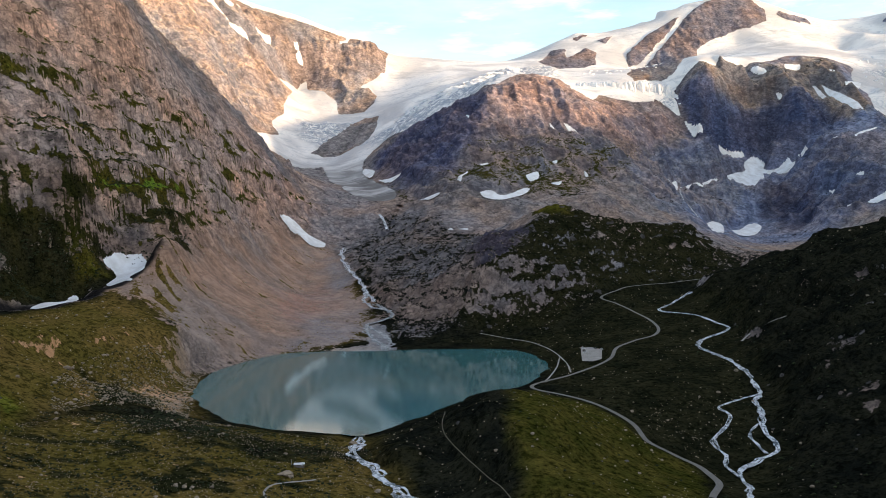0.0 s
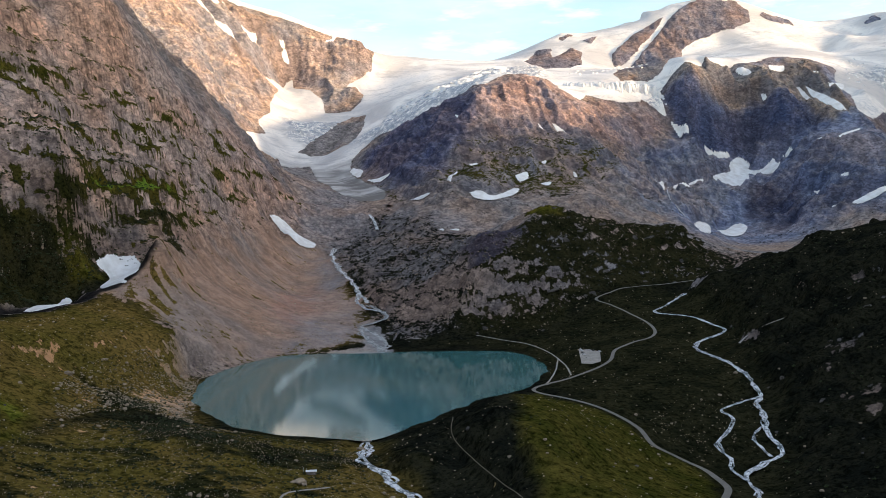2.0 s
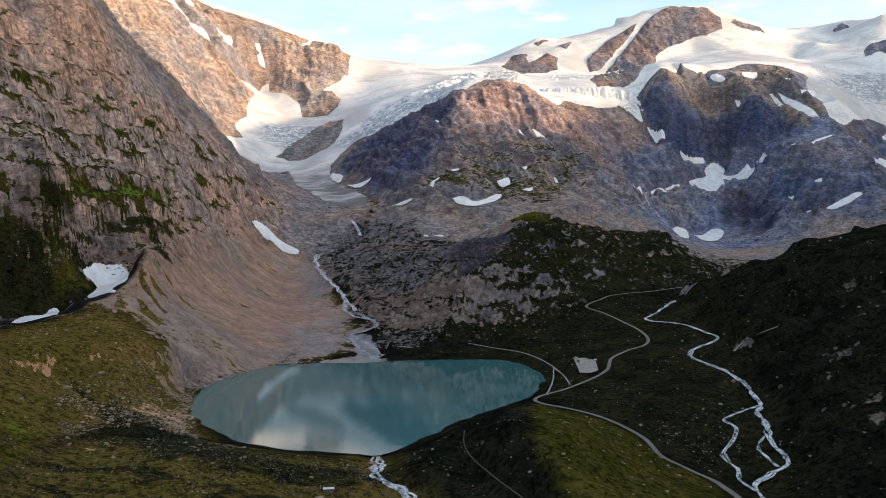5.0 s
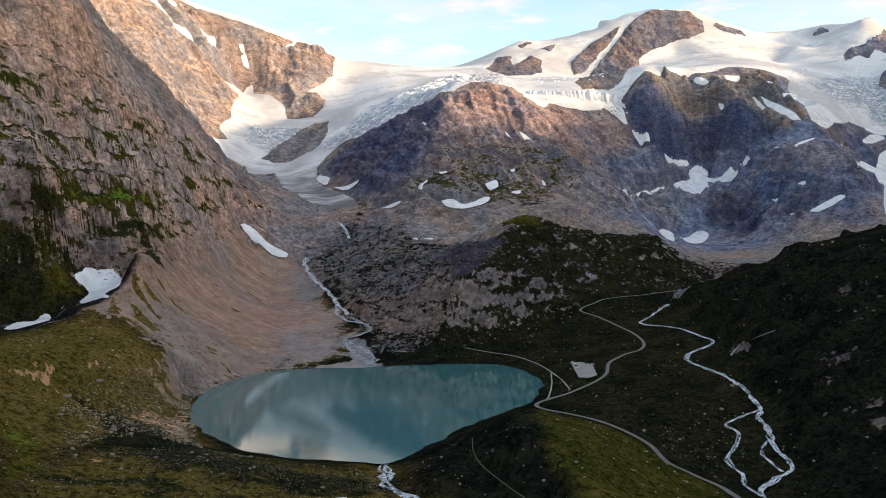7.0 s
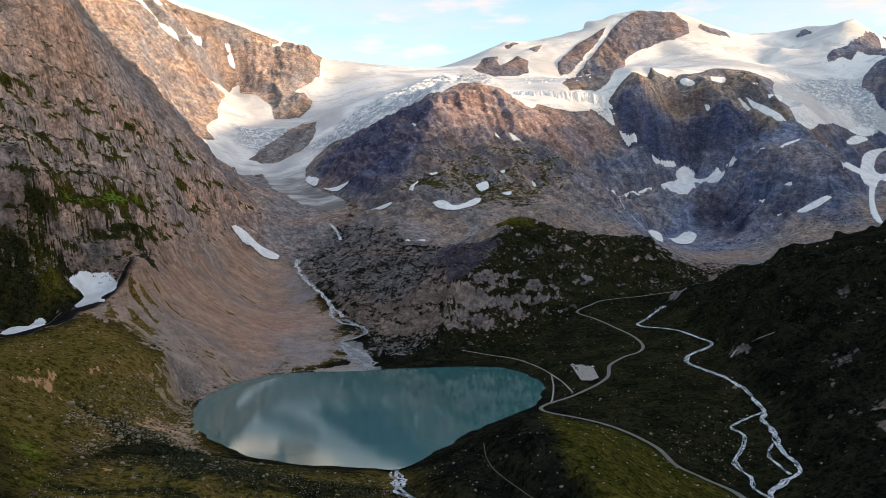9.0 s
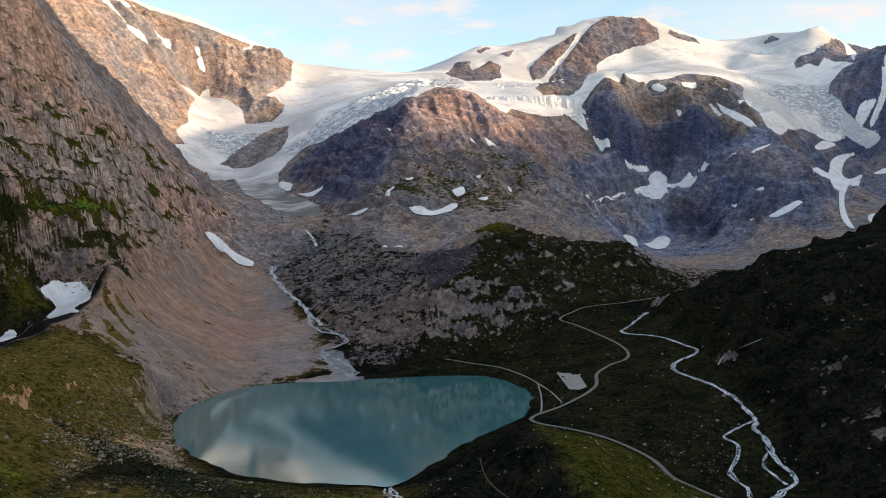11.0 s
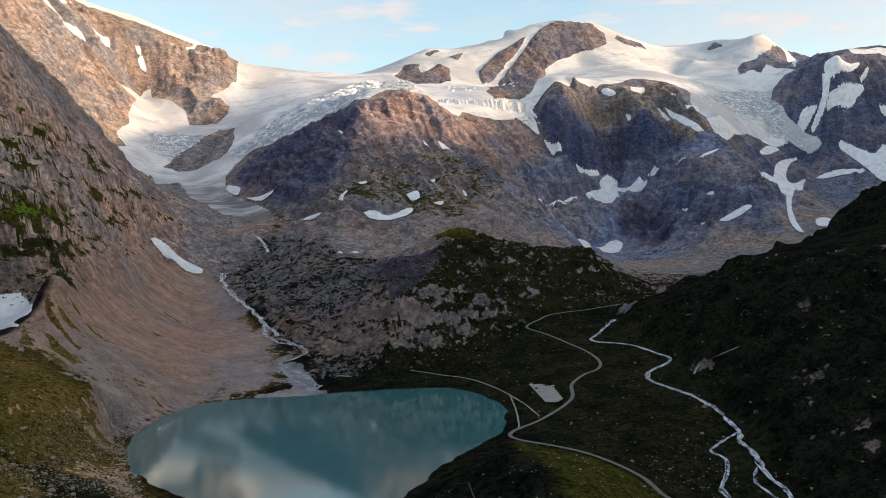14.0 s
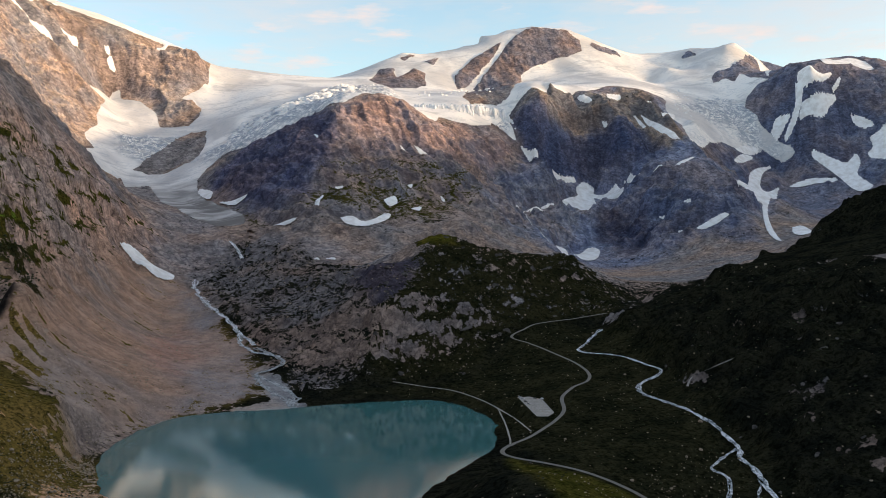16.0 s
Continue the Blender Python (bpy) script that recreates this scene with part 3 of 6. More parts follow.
SNOWFIELDS.append(((-874, 3296), (-865, 3355), (-835, 3391), (-835, 3304), (-870, 3329)))
SNOWFIELDS.append(((-830, 3428), (-813, 3415), (-777, 3358), (-765, 3381), (-782, 3371), (-811, 3384)))
SNOWFIELDS.append(((-746, 3374), (-718, 3389), (-694, 3420), (-691, 3380), (-714, 3340)))
SNOWFIELDS.append(((-805, 3484), (-778, 3493), (-774, 3501)))
SNOWFIELDS.append(((-423, 3609), (-407, 3609), (-377, 3668), (-406, 3552), (-428, 3564), (-404, 3587), (-411, 3612)))
SNOWFIELDS.append(((-609, 3480), (-593, 3488), (-589, 3475), (-600, 3466)))
SNOWFIELDS.append(((-596, 3451), (-584, 3469), (-568, 3450), (-585, 3444)))
SNOWFIELDS.append(((-358, 1840), (-350, 1859), (-327, 1875), (-300, 1859), (-264, 1857), (-264, 1823), (-292, 1807), (-327, 1832), (-347, 1840)))
SNOWFIELDS.append(((-462, 1130), (-455, 1149), (-442, 1167), (-416, 1166), (-394, 1096), (-403, 1091), (-411, 1088), (-401, 1069), (-442, 1094), (-441, 1118), (-444, 1130), (-454, 1134)))
SNOWFIELDS.append(((-481, 969), (-486, 1030), (-476, 1081), (-452, 1000), (-465, 964)))
SNOWFIELDS.append(((-234, 2525), (-200, 2466), (-209, 2422), (-237, 2496)))
SNOWFIELDS.append(((-183, 2360), (-145, 2319), (-100, 2314), (-103, 2309), (-143, 2282)))
SNOWFIELDS.append(((-83, 2127), (-51, 2074), (-6, 2041), (-31, 2034), (-59, 2084)))
SNOWFIELDS.append(((12, 1813), (20, 1821), (23, 1809)))
SNOWFIELDS.append(((35, 1817), (55, 1823), (52, 1810)))
SNOWFIELDS.append(((1943, 3104), (2052, 3181), (1952, 3094), (1847, 2970), (1867, 2939), (1982, 3006), (1894, 2931), (1546, 2489), (1465, 2387), (1391, 2267), (1297, 2092), (1311, 2141), (1363, 2249), (1450, 2388), (1475, 2430), (1450, 2462), (1428, 2496), (1788, 2958), (1870, 3047)))
SNOWFIELDS.append(((2090, 3237), (2126, 3247), (2159, 3206), (2135, 3210), (2099, 3215)))
SNOWFIELDS.append(((2240, 3258), (2280, 3190), (2377, 3216), (2292, 3171), (2225, 3181), (2211, 3220)))
SNOWFIELDS.append(((2197, 3174), (2235, 3152), (2290, 3144), (2340, 3144), (2290, 3124), (2245, 3113), (2204, 3141), (2177, 3163)))
SNOWFIELDS.append(((2209, 3233), (2215, 3197), (2193, 3180), (2176, 3176), (2139, 3179), (2121, 3192), (2156, 3194), (2183, 3199)))
SNOWFIELDS.append(((2422, 3211), (2374, 3174), (2315, 3147), (2362, 3176)))
SNOWFIELDS.append(((2372, 3099), (2414, 3067), (2428, 3032), (2396, 3047), (2371, 3082)))
SNOWFIELDS.append(((2388, 3007), (2489, 2965), (2364, 2804), (2324, 2934), (2366, 2966)))
SNOWFIELDS.append(((2427, 3356), (2486, 3320), (2594, 3342), (2618, 3249), (2575, 3234), (2513, 3282), (2392, 3276)))
SNOWFIELDS.append(((2173, 3076), (2221, 3001), (2247, 2969), (2301, 2984), (2280, 2939), (2232, 2896), (2210, 2790), (2153, 2797), (2173, 2912), (2174, 2994), (2159, 3065)))
SNOWFIELDS.append(((1993, 2996), (2070, 3012), (2150, 2947), (2150, 2917), (2088, 2968), (2012, 2988)))
SNOWFIELDS.append(((1422, 2209), (1458, 2214), (1403, 2102), (1361, 2087), (1373, 2139)))
SNOWFIELDS.append(((1844, 3133), (1936, 3192), (2005, 3207), (1911, 3149)))
SNOWFIELDS.append(((1772, 3033), (1865, 3119), (1939, 3151), (1837, 3070)))
SNOWFIELDS.append(((1022, 2898), (1060, 2915), (1067, 2942), (1121, 2987), (1151, 2982), (1135, 2944), (1170, 2916), (1221, 2920), (1190, 2816), (1158, 2803), (1142, 2860), (1124, 2917), (1095, 2839), (1054, 2822), (1006, 2829), (918, 2782), (986, 2831), (974, 2852)))
SNOWFIELDS.append(((972, 2970), (998, 2971), (1026, 2963), (1072, 2971), (1063, 2960), (1023, 2954), (990, 2961), (980, 2968)))
SNOWFIELDS.append(((1250, 2925), (1276, 2902), (1270, 2773), (1235, 2784), (1211, 2794)))
SNOWFIELDS.append(((1250, 2721), (1282, 2744), (1302, 2741), (1268, 2705)))
SNOWFIELDS.append(((1316, 2693), (1360, 2721), (1460, 2804), (1354, 2690), (1316, 2676)))
SNOWFIELDS.append(((706, 2616), (761, 2723), (742, 2638), (681, 2506)))
SNOWFIELDS.append(((764, 2682), (832, 2763), (870, 2765), (812, 2720)))
SNOWFIELDS.append(((767, 2415), (827, 2528), (825, 2446), (686, 2102)))
SNOWFIELDS.append(((852, 2478), (918, 2557), (958, 2587), (976, 2555), (922, 2468), (872, 2439)))
SNOWFIELDS.append(((1401, 3155), (1413, 3139), (1418, 3056), (1400, 3046)))
SNOWFIELDS.append(((1431, 3147), (1445, 3093), (1467, 3002), (1480, 2937), (1456, 2917), (1440, 2994), (1426, 3076)))
SNOWFIELDS.append(((1504, 3110), (1563, 3122), (1523, 3063), (1493, 3075)))
SNOWFIELDS.append(((1236, 3085), (1251, 3069), (1238, 3066)))
SNOWFIELDS.append(((1478, 3205), (1505, 3188), (1487, 3166)))
SNOWFIELDS.append(((1193, 3200), (1232, 3170), (1210, 3163), (1183, 3191)))
SNOWFIELDS.append(((1339, 3259), (1397, 3256), (1376, 3236), (1333, 3234)))
SNOWFIELDS.append(((315, 2435), (326, 2423), (335, 2398), (321, 2406)))
SNOWFIELDS.append(((358, 2445), (383, 2433), (398, 2416), (371, 2417)))
SNOWFIELDS.append(((216, 2150), (249, 2187), (247, 2142), (223, 2113)))
SNOWFIELDS.append(((300, 2264), (315, 2274), (305, 2249)))
SNOWFIELDS.append(((384, 2245), (388, 2212), (377, 2202)))
SNOWFIELDS.append(((90, 2003), (121, 2016), (147, 2002), (204, 2064), (210, 2045), (152, 1985), (117, 1977), (98, 1985)))
SNOWFIELDS.append(((275, 2106), (304, 2127), (292, 2095)))
SNOWFIELDS.append(((100, 2187), (122, 2201), (111, 2180)))
SNOWFIELDS.append(((1232, 2481), (1246, 2466), (1238, 2458)))
SNOWFIELDS.append(((1525, 2789), (1629, 2917), (1546, 2798)))
SNOWFIELDS.append(((1182, 2546), (1188, 2524), (1181, 2521)))
SNOWFIELDS.append(((1171, 2414), (1180, 2398), (1170, 2393)))
SNOWFIELDS.append(((1207, 2369), (1246, 2361), (1290, 2361), (1310, 2354), (1260, 2339), (1221, 2346)))
SNOWFIELDS.append(((865, 2983), (891, 2967), (921, 2943), (907, 2939), (875, 2969)))
SNOWFIELDS.append(((934, 2827), (901, 2807), (866, 2776), (912, 2804)))
WAYS["road"] = ((413, 1306), (300, 1278), (260, 1255), (234, 1235), (249, 1208), (265, 1154), (276, 1109), (275, 1065), (261, 1036), (234, 1017), (203, 973), (187, 929), (169, 906), (146, 884), (125, 866), (99, 849), (87, 829), (93, 806), (111, 781), (138, 744), (158, 704), (163, 669), (180, 652), (196, 631), (195, 590), (172, 535))
WAYS["lake_path"] = ((51, 1168), (92, 1139), (117, 1114), (136, 1056), (141, 967), (135, 885))
WAYS["lake_path_2"] = ((140, 1006), (128, 946), (111, 880), (102, 852))
WAYS["knoll_path"] = ((0, 637), (-2, 605), (5, 574), (17, 532), (27, 492), (35, 446))
WAYS["hill_track"] = ((337, 941), (354, 958), (364, 931), (387, 927))
WAYS["meadow_track"] = ((-100, 463), (-106, 482), (-105, 495), (-99, 501), (-80, 509))
WAYS["outlet_stream"] = ((-66, 651), (-67, 605), (-58, 572), (-44, 544), (-31, 517), (-18, 488))
WAYS["river"] = ((362, 1215), (321, 1177), (298, 1140), (330, 1093), (344, 1044), (350, 1026), (339, 1014), (308, 998), (298, 955), (307, 888), (306, 829), (304, 799), (288, 770), (277, 724), (266, 690), (268, 666), (259, 654), (246, 649), (225, 631), (213, 580), (201, 543))
WAYS["river_arm"] = ((301, 793), (282, 779), (261, 763), (248, 749), (253, 732), (243, 714), (224, 694), (223, 678), (227, 667), (220, 651), (223, 628))
WAYS["river_arm_2"] = ((274, 718), (255, 695), (254, 679), (256, 657))
WAYS["glacier_stream"] = ((-222, 1857), (-216, 1781), (-199, 1704), (-176, 1623), (-152, 1551), (-137, 1476), (-114, 1398))
WAYS["glacier_stream_2"] = ((-137, 1476), (-136, 1431), (-117, 1375), (-85, 1316))
WAYS["delta_arm"] = ((-114, 1398), (-85, 1316), (-79, 1292), (-104, 1273), (-117, 1266), (-107, 1198), (-92, 1164), (-82, 1131), (-69, 1083))
WAYS["delta_arm_2"] = ((-117, 1266), (-91, 1210), (-77, 1181), (-76, 1141), (-80, 1115))
WAYS["waterfall"] = ((-153, 2025), (-141, 1981), (-135, 1952), (-127, 1915))
WAYS["side_stream"] = ((734, 2705), (737, 2607), (696, 2426), (681, 2275), (692, 2209), (729, 2209))
WAYS["tarn"] = ((-117, 2091), (-100, 2078), (-96, 2058), (-109, 2042))
WAYS["meltpond"] = ((-119, 2033), (-107, 2030), (-105, 2011), (-114, 2008))
WAYS["parking"] = ((167, 1016), (181, 1020), (190, 1000), (176, 928), (163, 912), (152, 916))
ZONES["left_rock"] = ((-692, 1319), (-610, 1628), (-551, 1702), (-481, 1868), (-381, 1993), (-302, 1997), (-351, 1827), (-369, 1585), (-369, 1346), (-390, 1187), (-443, 1167), (-463, 1129), (-530, 1080), (-556, 1047))
ZONES["left_shrub"] = ((-557, 1049), (-532, 1086), (-503, 1102), (-479, 1114), (-459, 1129), (-452, 1119), (-483, 1070), (-505, 946))
ZONES["left_green_3"] = ((-506, 1100), (-492, 1110), (-469, 1117), (-452, 1119), (-475, 1102), (-495, 1100))
ZONES["scree"] = ((-378, 1128), (-387, 1257), (-371, 1548), (-349, 1818), (-243, 1848), (-191, 1660), (-122, 1381), (-117, 1177), (-172, 1121), (-226, 1051), (-301, 970), (-366, 1006), (-410, 1032), (-388, 1078))
ZONES["moraine_grass"] = ((-421, 751), (-436, 885), (-424, 953), (-406, 1023), (-345, 984), (-285, 918), (-276, 832), (-294, 648), (-272, 547), (-273, 482))
ZONES["boulders"] = ((-333, 769), (-308, 860), (-272, 917), (-251, 843), (-208, 667), (-250, 684), (-274, 631), (-276, 581), (-313, 659))
ZONES["meadow"] = ((-277, 491), (-285, 592), (-208, 667), (-132, 631), (-64, 634), (-30, 493), (-29, 467), (-233, 402))
ZONES["knoll"] = ((-59, 632), (-17, 652), (36, 634), (90, 808), (115, 761), (146, 684), (157, 588), (162, 483), (151, 468), (-22, 466))
ZONES["centre_rock"] = ((-232, 1856), (-127, 2012), (-30, 1909), (77, 1720), (111, 1404), (66, 1287), (11, 1181), (-69, 1177), (-112, 1374), (-153, 1560))
ZONES["moraine_grey"] = ((-383, 2546), (-241, 2183), (-130, 2070), (22, 1917), (121, 1848), (18, 1638), (-101, 1774), (-233, 1866), (-332, 1860), (-354, 1992))
ZONES["hill"] = ((68, 1507), (116, 1468), (215, 1568), (343, 1547), (480, 1590), (504, 1412), (420, 1301), (274, 1282), (213, 1228), (136, 1150), (51, 1172), (4, 1210), (56, 1270))
ZONES["valley_floor"] = ((-5, 1144), (136, 1150), (231, 1238), (322, 1299), (392, 1189), (354, 956), (314, 803), (244, 584), (195, 467), (163, 477), (157, 588), (115, 761), (116, 901), (105, 1071), (49, 1119))
ZONES["right_hill"] = ((390, 1184), (493, 1219), (544, 1160), (581, 1092), (604, 972), (299, 456), (195, 467), (242, 599), (319, 832), (357, 1039))
ZONES["sunlit_ridge"] = ((-1050, 2500), (-800, 2600), (-640, 2819), (-576, 3033), (-393, 3214), (-272, 3347), (-225, 3542), (-259, 3563), (-434, 3587), (-856, 3358), (-1044, 3250), (-1201, 3096))
ZONES["knob"] = ((-219, 2553), (-73, 2619), (119, 2530), (208, 2572), (291, 2611), (421, 2714), (637, 2953), (832, 3011), (697, 2798), (481, 2235), (297, 2015), (203, 2034), (24, 2023), (-120, 2144))
ZONES["massif"] = ((878, 3098), (965, 3109), (1204, 3184), (1375, 3286), (1576, 3199), (1553, 2950), (1464, 2644), (1750, 2800), (1500, 2400), (963, 2304), (631, 1995), (603, 2425), (719, 2811), (916, 2953))
ZONES["delta"] = ((-127, 1288), (-107, 1301), (-79, 1214), (-75, 1142), (-60, 1093), (-37, 1071), (-68, 1045), (-107, 1077), (-130, 1083), (-161, 1097), (-105, 1137), (-106, 1196))
ZONES["left_green"] = ((-492, 1175), (-480, 1186), (-462, 1203), (-433, 1299), (-438, 1415), (-455, 1351), (-468, 1329), (-460, 1290), (-472, 1229), (-486, 1212))
ZONES["left_green_2"] = ((-620, 1179), (-606, 1214), (-586, 1232), (-570, 1299), (-592, 1218), (-605, 1180), (-616, 1170))
TORN = (
    ((-238, 2807), (-127, 2932), (38, 3103), (279, 3389), (473, 3591), (464, 3249), (197, 2622), (117, 2526), (20, 2655), (-88, 2583), (-173, 2526)),
    ((-520, 3053), (-252, 3083), (-287, 2991), (-400, 2857), (-472, 2910)),
    ((379, 2589), (862, 3110), (805, 2959), (747, 2975), (360, 2489)),
    ((1652, 3267), (1953, 3450), (2127, 3369), (2029, 3221), (1661, 2994), (1582, 2971), (2113, 3212), (2049, 3200), (1893, 3208)),
)
LEFT_FOOT = ((-562, 1068), (-529, 1102), (-481, 1145), (-433, 1229), (-403, 1352), (-399, 1249), (-451, 1164), (-478, 1118), (-501, 1103), (-548, 1038))
BARE_ROCK = (((457, 931), (467, 915), (455, 898), (447, 907)), ((381, 835), (403, 805), (398, 784), (363, 781)), ((335, 703), (366, 697), (360, 682), (335, 695)), ((334, 674), (349, 666), (340, 658)), ((350, 989), (361, 949), (354, 920), (341, 948)), ((346, 767), (356, 755), (352, 737), (339, 741)), ((228, 553), (242, 559), (235, 540)))
ICE["crest_snow"] = ((-1000, 3338), (-879, 3440), (-779, 3508), (-624, 3568), (-486, 3608), (-342, 3630), (-263, 3612), (-240, 3800), (-500, 3900), (-900, 3800))
shore = spline(SHORE + SHORE[:1], 6)[:-1]
shore[:, :2] += np.stack([fbm(shore[:, 0], shore[:, 1], 25, 2), fbm(shore[:, 1] + 90, shore[:, 0], 25, 2)], 1) * 5
BENCHES = (("road", 3.0, 9), ("lake_path", 1.5, 5), ("lake_path_2", 1.5, 4), ("knoll_path", 0.8, 3), ("hill_track", 2, 5), ("meadow_track", 1.5, 4))
BEDS = (("river", 4, 26), ("river_arm", 3.5, 28), ("river_arm_2", 2.5, 20), ("outlet_stream", 6, 14), ("glacier_stream", 6, 18), ("glacier_stream_2", 4, 12),
        ("delta_arm", 4, 12), ("delta_arm_2", 5, 12), ("waterfall", 6, 16), ("side_stream", 5, 14))


def ease(v, n=9):
    """A row of numbers, evened out."""
    k = np.ones(n) / n
    return np.convolve(np.pad(v, n // 2, mode="edge"), k, mode="valid")


def within(x, y, poly, soft, wobble=0.0, size=60.0):
    """1 inside a plan outline, 0 outside, with a soft, uneven edge."""
    out = np.zeros(x.shape)
    m = near_box(x, y, poly, soft + 2 * wobble)
    d = inside(x[m], y[m], poly)
    if wobble:
        d = d + fbm(x[m], y[m], size, 4, 0.6) * wobble
    out[m] = smooth(-soft, soft, d)
    return out


def grain(u, v, broad, narrow):
    """Ribs and clefts of two sizes over a face."""
    return ridged(u + 20 * fbm(u, v, 90, 2), v, 190, 4, 0.55) * broad + ridged(u + 300, v + 0.35 * u, 62, 4, 0.6) * narrow


def lattice(field, x, y, thin=1):
    """A field on the plan grid (every thin-th row and column of it), read at places in plan."""
    r, a = np.hypot(x - CX, y - CY), np.degrees(np.arctan2(CX - x, y - CY))
    i, j = np.interp(r, RING, np.arange(len(RING))) / thin, np.interp(a, AZ, np.arange(len(AZ))) / thin
    i0, j0 = np.clip(i.astype(int), 0, field.shape[0] - 2), np.clip(j.astype(int), 0, field.shape[1] - 2)
    u, v = np.clip(i - i0, 0, 1), np.clip(j - j0, 0, 1)
    return field[i0, j0] * (1 - u) * (1 - v) + field[i0 + 1, j0] * u * (1 - v) + field[i0, j0 + 1] * (1 - u) * v + field[i0 + 1, j0 + 1] * u * v


def runnels(sizes, base_r, base_a):
    """Noise drawn out along the fall of the land, as water and rockfall carve it: one field of unit spread for each size in metres."""
    a = np.radians(AZ)[None, :]
    gx, gy = -base_r * np.sin(a) - base_a * np.cos(a), base_r * np.cos(a) - base_a * np.sin(a)
    steep = np.hypot(gx, gy) + 1e-6
    gx, gy = gx / steep, gy / steep
    sx, sy = GX[::2, ::2], GY[::2, ::2]
    keep = (sy > 640) & (np.abs(sx) < 3200)
    total = {k: np.zeros(keep.sum()) for k in sizes}
    for way in (1, -1):
        x, y = sx[keep].copy(), sy[keep].copy()
        for n in range(13):
            for k in sizes:
                if n < 6 or k > 20:
                    total[k] += perlin(x / k + 3.1, y / k - 8.7) + 0.5 * perlin(x / k * 2.1, y / k * 2.1)
            hop = way * (5 + 0.9 * n)
            x, y = x + hop * lattice(gx, x, y), y + hop * lattice(gy, x, y)
    out = {}
    rows, cols = np.arange(GX.shape[0]) / 2, np.arange(GX.shape[1]) / 2
    for k in sizes:
        f = np.zeros(sx.shape)
        f[keep] = total[k] / total[k].std()
        i0, j0 = np.clip(rows.astype(int), 0, f.shape[0] - 2), np.clip(cols.astype(int), 0, f.shape[1] - 2)
        u, v = np.clip(rows - i0, 0, 1)[:, None], np.clip(cols - j0, 0, 1)[None, :]
        f = f[i0] * (1 - u) + f[i0 + 1] * u
        out[k] = f[:, j0] * (1 - v) + f[:, j0 + 1] * v
    return out


def bumps(x, y, base, slope, ice, calm):
    """The roughness of the land over the stretched sheet; calm: where snow, ice and crests keep it low."""
    steep = smooth(0.18, 0.75, slope) * (1 - 0.8 * calm)
    far = smooth(1300, 3200, y)
    upright = smooth(1700, 2100, y)
    z = steep * ((1 - upright) * 0.55 * grain(x, y, 17 + 20 * far, 8 + 7 * far) + upright * 0.6 * grain(x + 0.3 * y, base * 1.2 + 0.35 * y, 30, 15))
    patchy = (0.35 + 0.9 * smooth(-0.25, 0.35, fbm(x, y, 260, 2))) * (1 - 0.6 * within(x, y, ZONES["sunlit_ridge"], 60))
    z = z + steep * patchy * ((0.8 - np.abs(RUNS[95])) * (5 + 7 * far) + (0.8 - np.abs(RUNS[38])) * (2 + 1.5 * far) + RUNS[15] * (0.5 + 0.3 * far))
    w = within(x, y, ZONES["left_rock"], 60)
    m, w0 = w > 0, w
    s, v = 0.5 * x[m] + 0.87 * y[m], base[m]
    dip = v + 0.42 * s + 14 * fbm(s, v, 120, 2)
    face = steep[m] * (0.5 * grain(s + 0.4 * v, v + 0.25 * s, 13, 9) + ridged(s * 0.55, dip * 1.7, 70, 4, 0.6) * 8 + ridged(s * 0.8 + 90, dip * 1.3, 26, 3, 0.6) * 4.5)
    z[m] = z[m] * (1 - w[m]) + face * w[m]
    for name in ("knob", "massif", "sunlit_ridge"):
        w = within(x, y, ZONES[name], 60)
        k = 0.5 if name == "knob" else 0.75
        z = z + k * steep * w * (ridged(x + 25 * fbm(x, y, 110, 2) + 0.25 * y, y * 0.6, 130, 4, 0.6) * 15 + ridged(x + 0.5 * base, base * 1.1 - 0.3 * x, 52, 4, 0.62) * 12 + ridged(x * 0.8 - 0.6 * base + 70, base * 1.2 + 0.5 * x, 21, 3, 0.6) * 4)
    for step, amount in ((46.0, 0.5), (19.0, 0.5)):
        h = (base + z) / step + fbm(x, y, step * 3.2, 3) * 0.9
        t = h - np.floor(h)
        z = z + steep * (1 - 0.85 * far) * amount * step * (smooth(0.25, 0.75, t) - t)
    z = z + (0.25 + steep * (1 - w0)) * ridged(x, y, 22, 3, 0.6) * 2.2 + fbm(x, y, 48, 4) * 1.3 + fbm(x + 500, y, 11, 3) * (0.5 + steep)
    for name, amount in (("hill", 1.0), ("centre_rock", 1.1), ("right_hill", 0.7), ("left_rock", 0.12), ("moraine_grey", 0.7)):
        w = within(x, y, ZONES[name], 30)
        z = z + w * amount * (np.maximum(ridged(x, y + 80, 55, 4, 0.6), -0.2) * 7 + np.maximum(perlin(x / 17, y / 21), 0) * 7)
    w = within(x, y, ZONES["scree"], 30)
    z = z * (1 - 0.93 * w) + w * (fbm(x, y, 22, 2) * 0.7 + fbm(x, y, 70, 2) * 1.5 + smooth(0.28, 0.5, slope) * (RUNS[15] * 0.4 + RUNS[38] * 0.6))
    z = z * (1 - 0.4 * within(x, y, ZONES["moraine_grey"], 40))
    for name in ("knoll", "moraine_grass", "meadow", "boulders", "valley_floor"):
        z = z * (1 - 0.6 * within(x, y, ZONES[name], 25))
    cut = ridged(x * 0.6 + 15 * fbm(x, y, 60, 2), y * 1.5, 42, 3, 0.65)
    smooth_ice = fbm(x, y, 160, 2) * 4 + BROKEN * cut * 12 + 4
    z = z * (1 - ice) + smooth_ice * ice
    return z


